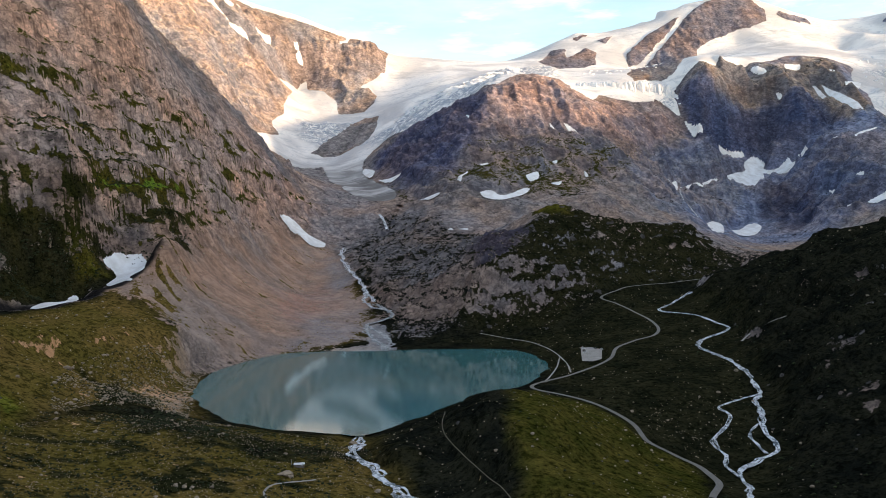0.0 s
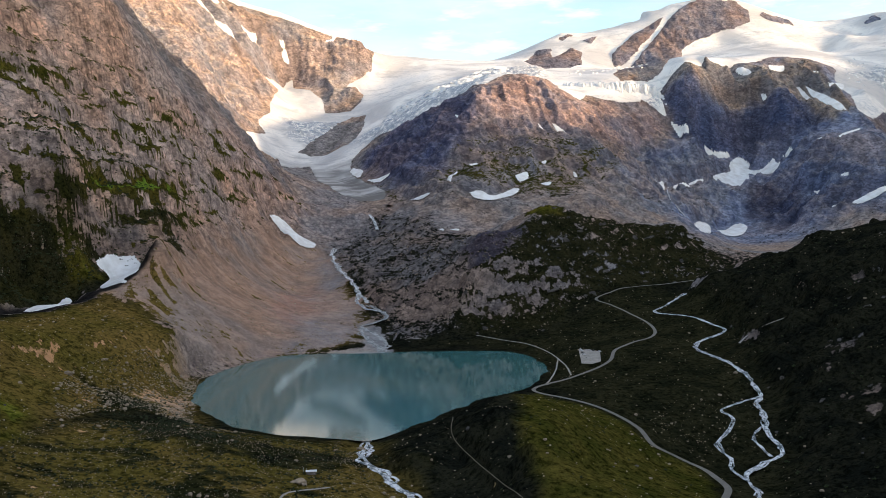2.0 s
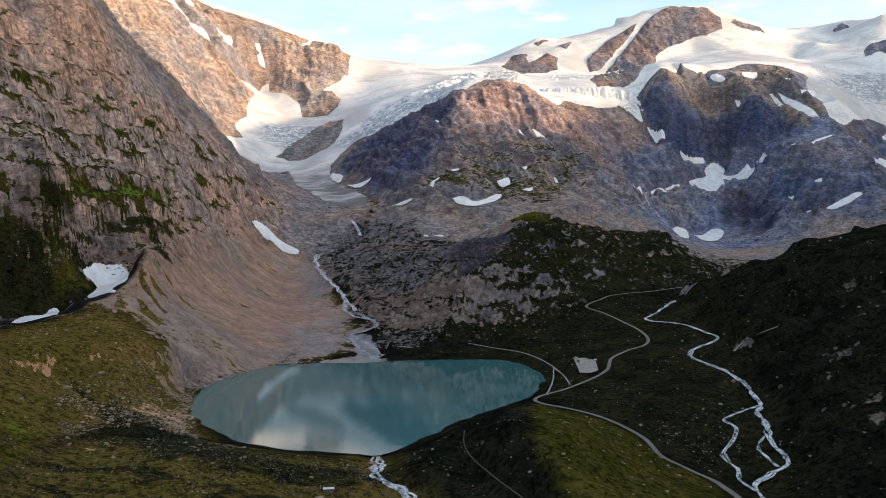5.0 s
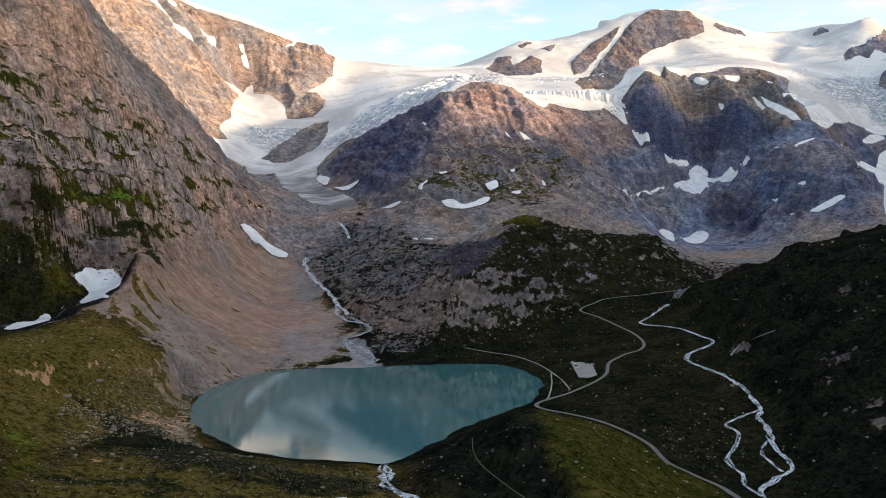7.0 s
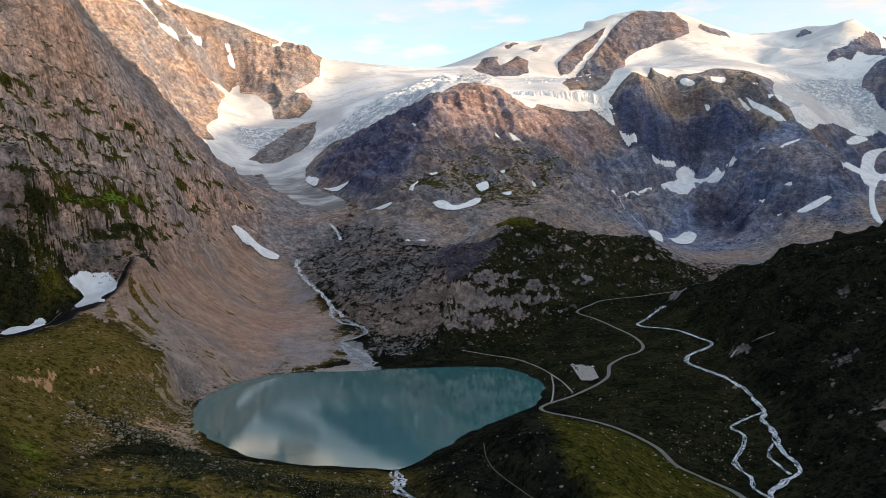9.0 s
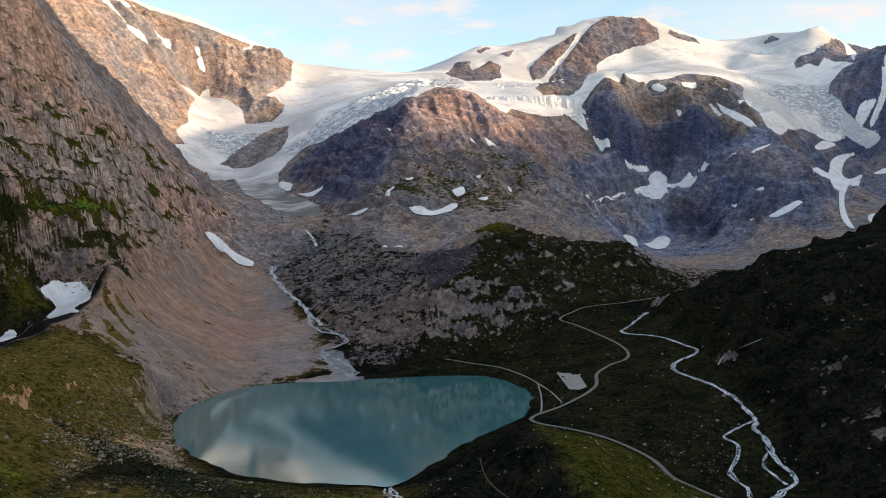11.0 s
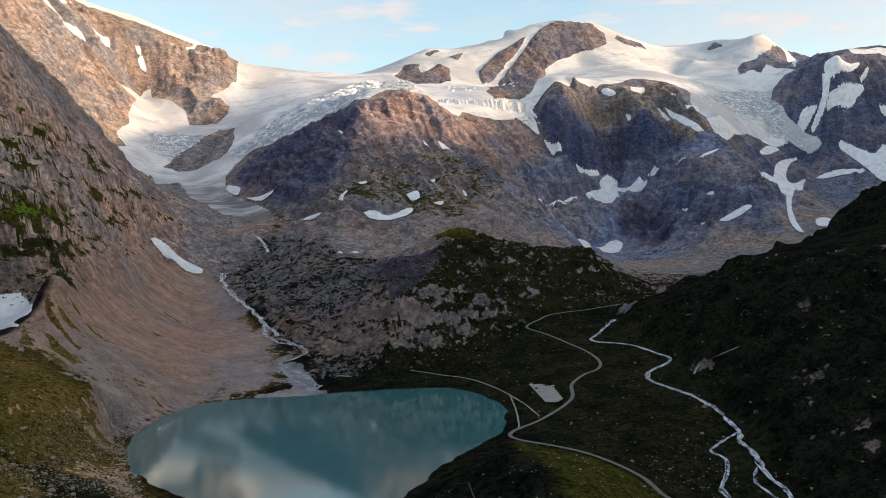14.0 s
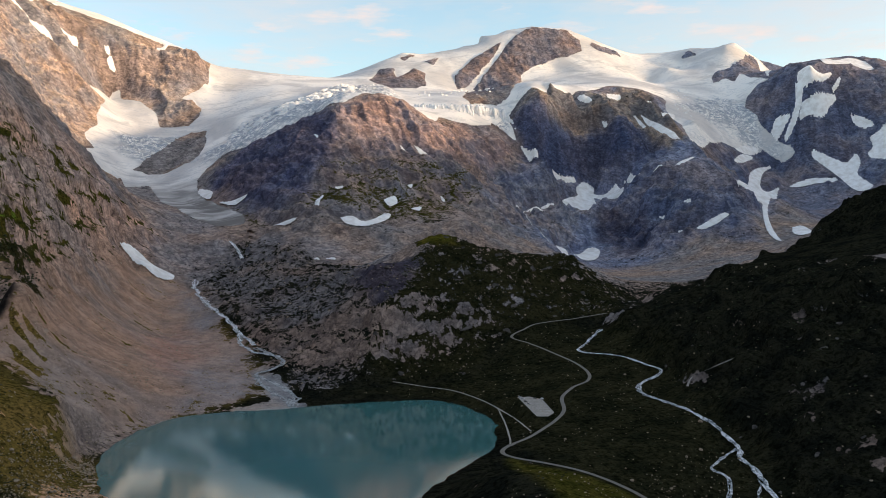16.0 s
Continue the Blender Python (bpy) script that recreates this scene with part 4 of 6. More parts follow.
def fan():
    """A plan grid that widens away from the valley's mouth, finest where the valley opens."""
    az = np.concatenate([np.arange(-176, -48, 4.0), np.arange(-48, 35, 0.078), np.linspace(35, 184, 38)])
    rows = [0.5, 60, 120, 180, 240, 290, 330, 360]
    for reach, grow in ((900, 1.0042), (2200, 1.0031), (4350, 1.0021), (5000, 1.008)):
        while rows[-1] < reach:
            rows.append(rows[-1] * grow)
    return az, np.array(rows)


AZ, RING = fan()
CX, CY = -70.0, 50.0
_a, _r = np.meshgrid(np.radians(AZ), RING)
GX, GY = CX - _r * np.sin(_a), CY + _r * np.cos(_a)
GZ = relief(GX, GY)
_dr = np.gradient(GZ, RING, axis=0)
_da = np.gradient(GZ, np.radians(AZ), axis=1) / np.maximum(_r, 50)
SLOPE = np.hypot(_dr, _da)
ICEMASK = np.zeros(GX.shape)
for poly in ICE.values():
    ICEMASK = np.maximum(ICEMASK, within(GX, GY, poly, 9, 7, 130))
for poly in OUTCROPS:
    ICEMASK = ICEMASK * (1 - within(GX, GY, poly, 7, 8, 60))
BROKEN = np.maximum.reduce([within(GX, GY, poly, 30, 30, 120) for poly in TORN])
CALM = np.zeros(GX.shape)
for poly in ICE.values():
    m = near_box(GX, GY, poly, 80)
    CALM[m] = np.maximum(CALM[m], 1.15 * smooth(-75, -8, inside(GX[m], GY[m], poly)))
for poly in OUTCROPS:
    CALM = CALM * (1 - 0.6 * within(GX, GY, poly, 25))
for poly in SNOWFIELDS:
    CALM = np.maximum(CALM, within(GX, GY, poly, 14))
for name in ("sunlit_crest", "knob_crest", "left_skyline", "right_massif", "right_peak", "peak", "snow_col"):
    m = near_box(GX, GY, BREAKLINES[name], 90)
    d, _ = to_line(GX[m], GY[m], np.array(BREAKLINES[name], float)[:, :2])
    CALM[m] = np.maximum(CALM[m], 0.8 * (1 - smooth(10, 85, d)))
RUNS = runnels((95, 38, 15), _dr, _da)
lain = np.zeros(GX.shape)
for poly in SNOWFIELDS:
    m = near_box(GX, GY, poly, 40)
    lain[m] = np.maximum(lain[m], smooth(-32, 0, inside(GX[m], GY[m], poly)))
GZ = GZ + bumps(GX, GY, GZ, SLOPE, ICEMASK, CALM) * (1 - 0.96 * lain)
m = near_box(GX, GY, shore, 90)
d = inside(GX[m], GY[m], shore)
GZ[m] = np.where(d > 0, -0.4 - np.minimum(d * 0.35, 12), np.maximum(GZ[m], 0.1 + (GZ[m] - 0.1) * smooth(18, 60, -d)) * smooth(0, 40, -d) + (0.15 - d * 0.06) * (1 - smooth(0, 40, -d)))


def on_ground(x, y):
    """The height of the land's mesh at places in plan."""
    return lattice(GZ, np.asarray(x, float), np.asarray(y, float))


m = near_box(GX, GY, WAYS["parking"], 16)
lot = smooth(-10, -1, inside(GX[m], GY[m], WAYS["parking"]))
lot_z = float(np.mean(on_ground(*np.array(WAYS["parking"], float).T)))
GZ[m] = GZ[m] * (1 - lot) + (lot_z - 0.3) * lot
PROFILE = {}
for name, half, reach in BENCHES + BEDS:
    line = spline(WAYS[name], 4)
    lz = ease(on_ground(line[:, 0], line[:, 1]), 15)
    if (name, half, reach) in BEDS and name != "side_stream":
        lz = np.maximum(np.minimum.accumulate(lz), lz - 1.2) - 0.5
    PROFILE[name] = np.column_stack([line, lz])
    m = near_box(GX, GY, line, reach + 4)
    d, k = to_line(GX[m], GY[m], line)
    target = np.interp(k, np.arange(len(lz)), lz) - 0.25
    w = 1 - smooth(half, half + reach, d)
    bed = GZ[m] * (1 - w) + target * w
    GZ[m] = np.minimum(GZ[m], bed) if (name, half, reach) in BEDS else bed

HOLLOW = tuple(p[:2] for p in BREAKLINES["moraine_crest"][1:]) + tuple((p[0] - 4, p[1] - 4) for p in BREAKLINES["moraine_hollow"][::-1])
SHRUB_BAND = ((-319, 753), (-281, 753), (-205, 658), (-146, 583), (-115, 583), (-67, 586), (-86, 554), (-127, 550), (-164, 549), (-213, 581), (-267, 636))
SHADED_FLANK = ((-215, 2560), (-74, 2640), (60, 2590), (120, 2535), (150, 2450), (90, 2280), (20, 2120), (-90, 2170), (-180, 2400))
SHADED_GULLY = ((63, 1577), (114, 1536), (162, 1480), (124, 1385), (87, 1337), (59, 1332), (41, 1417))
MORAINE_FRESH = ((-328, 593), (-316, 603), (-297, 592), (-274, 552), (-276, 524), (-284, 506))
# ---- what covers the land: bare colour, in places with shade and haze painted in, and share of turf ----
TINT = np.zeros(GX.shape + (3,)) + (0.27, 0.24, 0.22)
TURF = np.zeros(GX.shape) + 0.12 + 0.45 * (1 - smooth(60, 140, GZ)) * (GY < 1700)


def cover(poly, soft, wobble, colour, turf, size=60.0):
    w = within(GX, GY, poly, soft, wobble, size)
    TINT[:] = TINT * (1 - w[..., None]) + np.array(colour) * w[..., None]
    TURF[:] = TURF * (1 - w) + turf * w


# far right range: haze and self-shade painted in as blue-grey
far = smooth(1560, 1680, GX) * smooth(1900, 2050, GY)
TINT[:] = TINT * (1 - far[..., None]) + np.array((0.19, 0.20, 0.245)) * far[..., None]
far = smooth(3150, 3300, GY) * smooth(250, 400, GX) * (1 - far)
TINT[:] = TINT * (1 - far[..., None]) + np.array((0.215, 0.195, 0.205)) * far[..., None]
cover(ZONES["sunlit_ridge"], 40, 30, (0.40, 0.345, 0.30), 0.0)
# the massif's blue tint is distance haze put into the colour
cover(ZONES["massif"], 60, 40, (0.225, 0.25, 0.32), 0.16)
cover(ZONES["knob"], 60, 40, (0.235, 0.215, 0.21), 0.34)
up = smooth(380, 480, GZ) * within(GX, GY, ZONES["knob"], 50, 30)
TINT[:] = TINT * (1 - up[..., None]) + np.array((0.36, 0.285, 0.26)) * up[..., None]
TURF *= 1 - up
cover(ZONES["moraine_grey"], 40, 40, (0.285, 0.252, 0.238), 0.12)
cover(ZONES["centre_rock"], 30, 30, (0.20, 0.178, 0.168), 0.30)
cover(ZONES["hill"], 30, 25, (0.255, 0.23, 0.222), 0.50)
cover(ZONES["left_rock"], 40, 30, (0.45, 0.34, 0.28), 0.38)
cover(ZONES["scree"], 30, 25, (0.30, 0.225, 0.18), 0.06)
cover(((-283, 1403), (-236, 1571), (-152, 1435), (-150, 1303), (-218, 1217), (-256, 1267)), 25, 25, (0.32, 0.215, 0.175), 0.04)
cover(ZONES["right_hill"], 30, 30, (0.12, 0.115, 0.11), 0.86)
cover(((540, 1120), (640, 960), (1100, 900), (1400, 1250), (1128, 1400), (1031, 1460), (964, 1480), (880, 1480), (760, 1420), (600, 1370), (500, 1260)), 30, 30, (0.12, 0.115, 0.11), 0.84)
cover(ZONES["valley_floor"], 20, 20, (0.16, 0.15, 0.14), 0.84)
cover(ZONES["meadow"], 20, 25, (0.38, 0.265, 0.15), 0.52)
cover(ZONES["boulders"], 15, 20, (0.44, 0.315, 0.215), 0.26)
cover(((-420, 1045), (-380, 1120), (-330, 1120), (-240, 1060), (-240, 990), (-268, 915), (-300, 905), (-350, 960)), 14, 12, (0.32, 0.24, 0.19), 0.22)
cover(ZONES["moraine_grass"], 18, 22, (0.40, 0.26, 0.15), 0.62)
cover(SHRUB_BAND, 14, 38, (0.20, 0.17, 0.12), 0.88, 40)
cover(ZONES["knoll"], 15, 15, (0.22, 0.18, 0.10), 0.92)
cover(LEFT_FOOT, 25, 30, (0.24, 0.195, 0.17), 0.86, 40)
# flank turned from the sun: its blue shade is put into the colour
cover(SHADED_FLANK, 35, 30, (0.135, 0.135, 0.185), 0.08)
# massif's ridge tops browner and paler: their sunlight is put into the colour
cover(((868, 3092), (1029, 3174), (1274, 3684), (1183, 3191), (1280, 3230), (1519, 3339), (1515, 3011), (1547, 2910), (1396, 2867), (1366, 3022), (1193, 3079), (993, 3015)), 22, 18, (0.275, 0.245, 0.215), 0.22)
# cliff below the tops dark blue, with its shade painted in
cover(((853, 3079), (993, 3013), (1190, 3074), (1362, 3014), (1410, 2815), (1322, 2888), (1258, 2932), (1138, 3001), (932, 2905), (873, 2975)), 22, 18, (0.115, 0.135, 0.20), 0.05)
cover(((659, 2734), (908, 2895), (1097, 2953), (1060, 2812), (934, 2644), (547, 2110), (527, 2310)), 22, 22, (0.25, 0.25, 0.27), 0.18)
# buttress and hollow: blue shade painted over the rock's own grey
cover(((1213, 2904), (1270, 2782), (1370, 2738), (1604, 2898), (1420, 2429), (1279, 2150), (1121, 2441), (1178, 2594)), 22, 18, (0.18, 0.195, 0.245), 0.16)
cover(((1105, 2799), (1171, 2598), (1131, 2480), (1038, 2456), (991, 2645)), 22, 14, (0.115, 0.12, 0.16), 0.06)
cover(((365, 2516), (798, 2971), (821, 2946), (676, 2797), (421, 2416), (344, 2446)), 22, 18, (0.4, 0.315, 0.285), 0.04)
cover(((-532, 1098), (-485, 1132), (-448, 1215), (-406, 1213), (-418, 1175), (-462, 1142), (-526, 1080)), 25, 30, (0.20, 0.165, 0.145), 0.55, 35)
cover(ZONES["left_shrub"], 14, 15, (0.20, 0.17, 0.13), 0.9)
for name in ("left_green", "left_green_2", "left_green_3"):
    cover(ZONES[name], 8, 9, (0.26, 0.2, 0.15), 1.1 if name == "left_green" else 0.8, 45)
for poly in BARE_ROCK:
    cover(poly, 5, 7, (0.13, 0.12, 0.115), 0.30, 22)
# north-facing gully, its bluish shade painted into the rock colour
cover(SHADED_GULLY, 16, 18, (0.075, 0.072, 0.095), 0.2, 30)


# scree: pale and dark runs, grass in the gullies of its upper part; the moraine's bare runs between grass
m = near_box(GX, GY, ZONES["scree"], 60)
w, run, thread = within(GX, GY, ZONES["scree"], 25, 15)[m], RUNS[38][m], RUNS[15][m]
hang = w * smooth(0.28, 0.5, SLOPE[m])
TINT[m] *= (1 + hang * (0.05 * np.clip(run, -1.6, 1.6) + 0.07 * np.clip(thread, -1.8, 1.8)))[:, None]
grey = w * smooth(-260, -160, GX[m] + 60 * fbm(GX[m], GY[m], 90, 3))
TINT[m] = TINT[m] * (1 - grey[:, None]) + np.array((0.285, 0.25, 0.235)) * grey[:, None]
strip = smooth(-430, -395, GX[m]) * smooth(-320, -362, GX[m]) * smooth(1300, 1180, GY[m])
TURF[m] += hang * (1 - grey) * (0.3 * smooth(0.7, 1.5, thread + 0.5 * run) * smooth(-0.15, 0.2, fbm(GX[m] + 40, GY[m], 120, 2)) + 0.55 * strip * smooth(0.1, 1.1, thread))
m = near_box(GX, GY, ZONES["moraine_grass"], 60)
w = within(GX, GY, ZONES["moraine_grass"], 25, 15)[m]
TURF[m] -= w * 0.14 * smooth(0.5, 1.6, RUNS[15][m] + 0.4 * RUNS[38][m])
# rock walls: darker wet runs and paler debris runs down the fall
wall = smooth(1800, 2300, GY) * smooth(0.2, 0.5, SLOPE)
TINT *= (1 + wall * (0.11 * np.clip(RUNS[38], -1.6, 1.6) + 0.08 * np.clip(RUNS[15], -1.8, 1.8)))[..., None]
# the left face: ledges that dip across it, with turf on them and dark clefts under them
m = near_box(GX, GY, ZONES["left_rock"], 60)
x, y, z = GX[m], GY[m], GZ[m]
w = within(GX, GY, ZONES["left_rock"], 60)[m]
s = 0.5 * x + 0.87 * y
dip = z + 0.42 * s
ledge = fbm(s, dip * 3.2, 64, 4, 0.65)
cleft = fbm(s * 1.3 + 500, dip * 2.2, 34, 4, 0.65)
TURF[m] += w * 0.50 * smooth(0.08, 0.32, ledge) * smooth(560, 330, z) - w * 0.06
TINT[m] *= (1 - w * (0.55 * smooth(0.12, 0.34, cleft) - 0.18 * smooth(-0.1, -0.4, cleft)))[:, None]
# dry grass, patchy
SERE = np.zeros(GX.shape)
for name, a in (("moraine_grass", 0.62), ("boulders", 0.8), ("meadow", 0.5), ("scree", 0.6)):
    m = near_box(GX, GY, ZONES[name], 40)
    SERE[m] = np.maximum(SERE[m], a * within(GX, GY, ZONES[name], 20, 15)[m] * (0.35 + 0.65 * smooth(-0.45, 0.45, fbm(GX[m] + 900, GY[m], 80, 4, 0.5))))
fresh = within(GX, GY, MORAINE_FRESH, 14, 14)
SERE *= 1 - 0.9 * fresh
TURF += 0.4 * fresh
# darker shrubby ground in drifts over the meadow
m = near_box(GX, GY, ZONES["meadow"], 30)
drift = within(GX, GY, ZONES["meadow"], 20)[m] * smooth(0.08, 0.30, fbm(GX[m], GY[m] * 1.8 + 300, 44, 4, 0.6))
# near-black: dark gravel, with the hollow's deep shade put into the colour
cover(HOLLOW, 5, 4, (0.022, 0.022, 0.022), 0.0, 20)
cover(ZONES["delta"], 6, 8, (0.30, 0.285, 0.27), 0.0, 25)
LUSH_LIT = np.maximum.reduce([within(GX, GY, ZONES[n], 8 if "green" in n else 25, 9 if "green" in n else 20) * a for n, a in (("left_green", 1.0), ("left_green_2", 0.85), ("left_green_3", 0.85), ("moraine_grass", 0.70), ("meadow", 0.62), ("boulders", 0.6), ("left_rock", 0.55), ("scree", 0.6), ("left_shrub", 0.2), ("valley_floor", 0.07), ("knob", 0.42), ("hill", 0.10))])
LUSH_LIT *= 1 - 0.8 * within(GX, GY, LEFT_FOOT, 25, 30, 40) * (1 - within(GX, GY, ZONES["left_green"], 10, 8))
LUSH_LIT[m] *= 1 - 0.75 * drift
TURF[m] += 0.4 * drift
SERE[m] *= 1 - drift
LUSH_LIT = np.maximum(LUSH_LIT, 0.85 * fresh)
BANDED = within(GX, GY, SHRUB_BAND, 12, 36, 40)
LUSH_LIT *= 1 - 0.75 * BANDED
SERE *= 1 - BANDED
# knoll east of its crest: lit side painted as lighter, greener turf
LUSH_LIT = np.maximum(LUSH_LIT, 0.56 * within(GX, GY, ((40, 440), (44, 560), (46, 610), (54, 660), (68, 730), (88, 800), (108, 768), (132, 738), (152, 700), (158, 668), (186, 632), (188, 590), (165, 520), (150, 440)), 9, 9))
up = within(GX, GY, ((170, 1540), (230, 1520), (250, 1600), (180, 1620)), 15, 10)
LUSH_LIT = np.maximum(LUSH_LIT, 0.8 * up)
TURF = np.maximum(TURF, up * 0.9)

ROCKY = np.ones(GX.shape)
for name, a in (("scree", 0.1), ("moraine_grass", 0.15), ("boulders", 0.4), ("meadow", 0.2), ("knoll", 0.2), ("valley_floor", 0.4), ("delta", 0.0)):
    ROCKY *= 1 - (1 - a) * within(GX, GY, ZONES[name], 30, 20)
GRIME = 1 - smooth(270, 430, GZ + 40 * fbm(GX, GY, 90, 3))


# ---- the land, cut into the ground and its mountains ----
MOUNTAINS = (
    ("mountain", "left_rock", "steep brown rock mountainside with grassy ledges and gullies", "mountain"),
    ("mountain_ridge", "sunlit_ridge", "jagged orange-brown rock ridge in low evening sun", "mountain"),
    ("rock_dome", "knob", "dark rock dome with a reddish summit and shaded flank", "mountain"),
    ("rock_massif", "massif", "dark rock massif tinted blue with haze and shade, small snow patches", "mountain"),
    ("rocky_hill", "hill", "rocky hill with pale outcrops and dark turf", "hill"),
    ("hill", "right_hill", "dark turf-covered hillside with pale rock outcrops", "hill"),
    ("knoll", "knoll", "green grassy knoll beside the lake", "knoll"),
    ("moraine", "moraine_grass", "olive grassy outer slope of a glacial moraine", "moraine"),
    ("scree_slope", "scree", "pinkish-brown scree slope with thin green gullies", "scree"),
)
FX, FY = (GX[:-1, :-1] + GX[1:, 1:]) / 2, (GY[:-1, :-1] + GY[1:, 1:]) / 2
PART = np.zeros(FX.shape, int)
PART[(FY > 2900) & (FX > 300)] = 101
PART[(FX > 1650) & (FY > 2000)] = 102
for n, (_, zone, _, _) in enumerate(MOUNTAINS):
    m = near_box(FX, FY, ZONES[zone], 0)
    hit = np.zeros(FX.shape, bool)
    hit[m] = inside(FX[m], FY[m], ZONES[zone]) > 0
    PART[hit] = n + 1
PART[(FY > 2300) & (FX < -560) & (PART == 0)] = 2
ICEFACE = (ICEMASK[:-1, :-1] + ICEMASK[1:, 1:]) > 1.0
icy = {}
for n, (name, poly) in enumerate(ICE.items()):
    m = near_box(FX, FY, poly, 60)
    d = np.full(FX.shape, -1e9)
    d[m] = inside(FX[m], FY[m], poly)
    icy[name] = d
_best = np.argmax(np.stack(list(icy.values())), axis=0)
PART[ICEFACE] = 201 + _best[ICEFACE]


def sheet(name, chosen, material, label="", category="", kind="", home=None):
    """The faces of the land that are chosen, as a mesh of their own."""
    nr, na = GX.shape
    idx = np.arange(nr * na).reshape(nr, na)
    quads = np.stack([idx[:-1, :-1], idx[1:, :-1], idx[1:, 1:], idx[:-1, 1:]], -1)[chosen]
    used, quads = np.unique(quads, return_inverse=True)
    quads = quads.reshape(-1, 4)
    if not len(quads):
        return None
    me = bpy.data.meshes.new(name)
    me.vertices.add(len(used))
    me.vertices.foreach_set("co", np.stack([GX, GY, GZ], -1).reshape(-1, 3)[used].astype(np.float32).ravel())
    me.loops.add(quads.size)
    me.loops.foreach_set("vertex_index", quads.astype(np.int32).ravel())
    me.polygons.add(len(quads))
    me.polygons.foreach_set("loop_start", np.arange(0, quads.size, 4, dtype=np.int32))
    me.polygons.foreach_set("use_smooth", np.ones(len(quads), bool))
    me.update(calc_edges=True)
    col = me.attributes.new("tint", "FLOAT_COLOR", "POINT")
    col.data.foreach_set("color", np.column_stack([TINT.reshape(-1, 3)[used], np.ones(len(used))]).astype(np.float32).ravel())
    for key, grid in (("turf", TURF), ("lush", LUSH_LIT), ("sere", SERE), ("grime", GRIME), ("broken", BROKEN), ("ice", ICEMASK), ("rocky", ROCKY)):
        at = me.attributes.new(key, "FLOAT", "POINT")
        at.data.foreach_set("value", grid.reshape(-1)[used].astype(np.float32))
    me.materials.append(material)
    ob = new(name, me)
    ob.parent = home
    return tagged(ob, label, category, kind=kind)


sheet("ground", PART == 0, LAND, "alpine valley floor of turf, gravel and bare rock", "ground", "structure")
FZ = (GZ[:-1, :-1] + GZ[1:, 1:]) / 2
BUTTRESS = ((1180, 2860), (1290, 2830), (1500, 2780), (1520, 2600), (1430, 2350), (1250, 2180), (1040, 2450), (1120, 2700))


def held(poly):
    m, hit = near_box(FX, FY, poly, 0), np.zeros(FX.shape, bool)
    hit[m] = inside(FX[m], FY[m], poly) > 0
    return hit


def pieces(mask):
    """The larger connected parts of a mask."""
    rows, cols = np.nonzero(mask.any(1))[0], np.nonzero(mask.any(0))[0]
    if not len(rows):
        return []
    win = (slice(rows[0], rows[-1] + 1), slice(cols[0], cols[-1] + 1))
    part_ = mask[win]
    tag = np.where(part_, np.arange(part_.size).reshape(part_.shape) + 1, 0)
    for _ in range(60):
        before = tag
        for axis in (0, 1):
            for way in (1, -1):
                t = np.flip(tag, axis) if way < 0 else tag
                t = np.moveaxis(t, axis, 0).copy()
                for i in range(1, len(t)):
                    t[i] = np.where(t[i] > 0, np.where(t[i - 1] > 0, np.maximum(t[i], t[i - 1]), t[i]), 0)
                t = np.moveaxis(t, 0, axis)
                tag = np.flip(t, axis) if way < 0 else t
        if (tag == before).all():
            break
    names, counts = np.unique(tag[tag > 0], return_counts=True)
    order = names[np.argsort(-counts)]
    large = [k for k in order if counts[names == k][0] > 150] or [order[0]]
    out = []
    for k in large:
        m_ = np.zeros(mask.shape, bool)
        m_[win] = tag == k
        out.append(m_)
    return out


# (name, places) of each mountain's parts, the first that suits taking a face; the last takes what is left
FORMS = {
    "mountain": (("summit", FZ > 430), ("cliff", FZ < 215), ("rock_face", FZ > -99)),
    "mountain_ridge": (("crest", FZ > 900), ("spur", FX > -520), ("rock_face", FZ > -99)),
    "rock_dome": (("flank", held(SHADED_FLANK)), ("summit", FZ > 470), ("slope", FZ > -99)),
    "rock_massif": (("buttress", held(BUTTRESS)), ("cliff", FZ > 430), ("slope", FZ > -99)),
    "mountain_peak": (("summit", (FZ > 640) & (FX > 1900) & (FY < 3600)), ("rock_face", FZ > -99)),
}
PEAKS = tuple((n + 1, name, label, category) for n, (name, _, label, category) in enumerate(MOUNTAINS)) + (
    (101, "mountain_peak", "high brown rock peak rising out of glacier ice", "mountain"),
    (102, "mountain_peak", "steep rock peak tinted blue-grey with haze and shade, with snow gullies", "mountain"))
for n, name, label, category in PEAKS:
    if name not in FORMS:
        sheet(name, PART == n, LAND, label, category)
        continue
    home, left = tagged(new(name), label, category), PART == n
    for form, where in FORMS[name]:
        found = pieces(left & where) if n > 100 else [left & where]
        for piece in found:
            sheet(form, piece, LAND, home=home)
        # slivers between the outcrops go to the ice
        PART[left & where & ~np.logical_or.reduce(found)] = 202
        left = left & ~where
for n, label in enumerate(("crevassed glacier tongue and icefall between rock walls", "flat glacier ending in a broken ice cliff", "wide bright glacier flowing round a rock massif", "bright snow cornice along a mountain crest")):
    sheet("glacier", PART == 201 + n, LAND, label, "glacier")

# ---- water ----
def flat(name, outline, z, material, label, category):
    me = bpy.data.meshes.new(name)
    bm = bmesh.new()
    bm.faces.new([bm.verts.new((x, y, z)) for x, y in outline])
    bmesh.ops.triangulate(bm, faces=bm.faces[:])
    bm.normal_update()
    bm.faces.ensure_lookup_table()
    if bm.faces[0].normal.z < 0:
        bmesh.ops.reverse_faces(bm, faces=bm.faces[:])
    bm.to_mesh(me)
    bm.free()
    me.materials.append(material)
    return tagged(new(name, me), label, category, kind="structure")


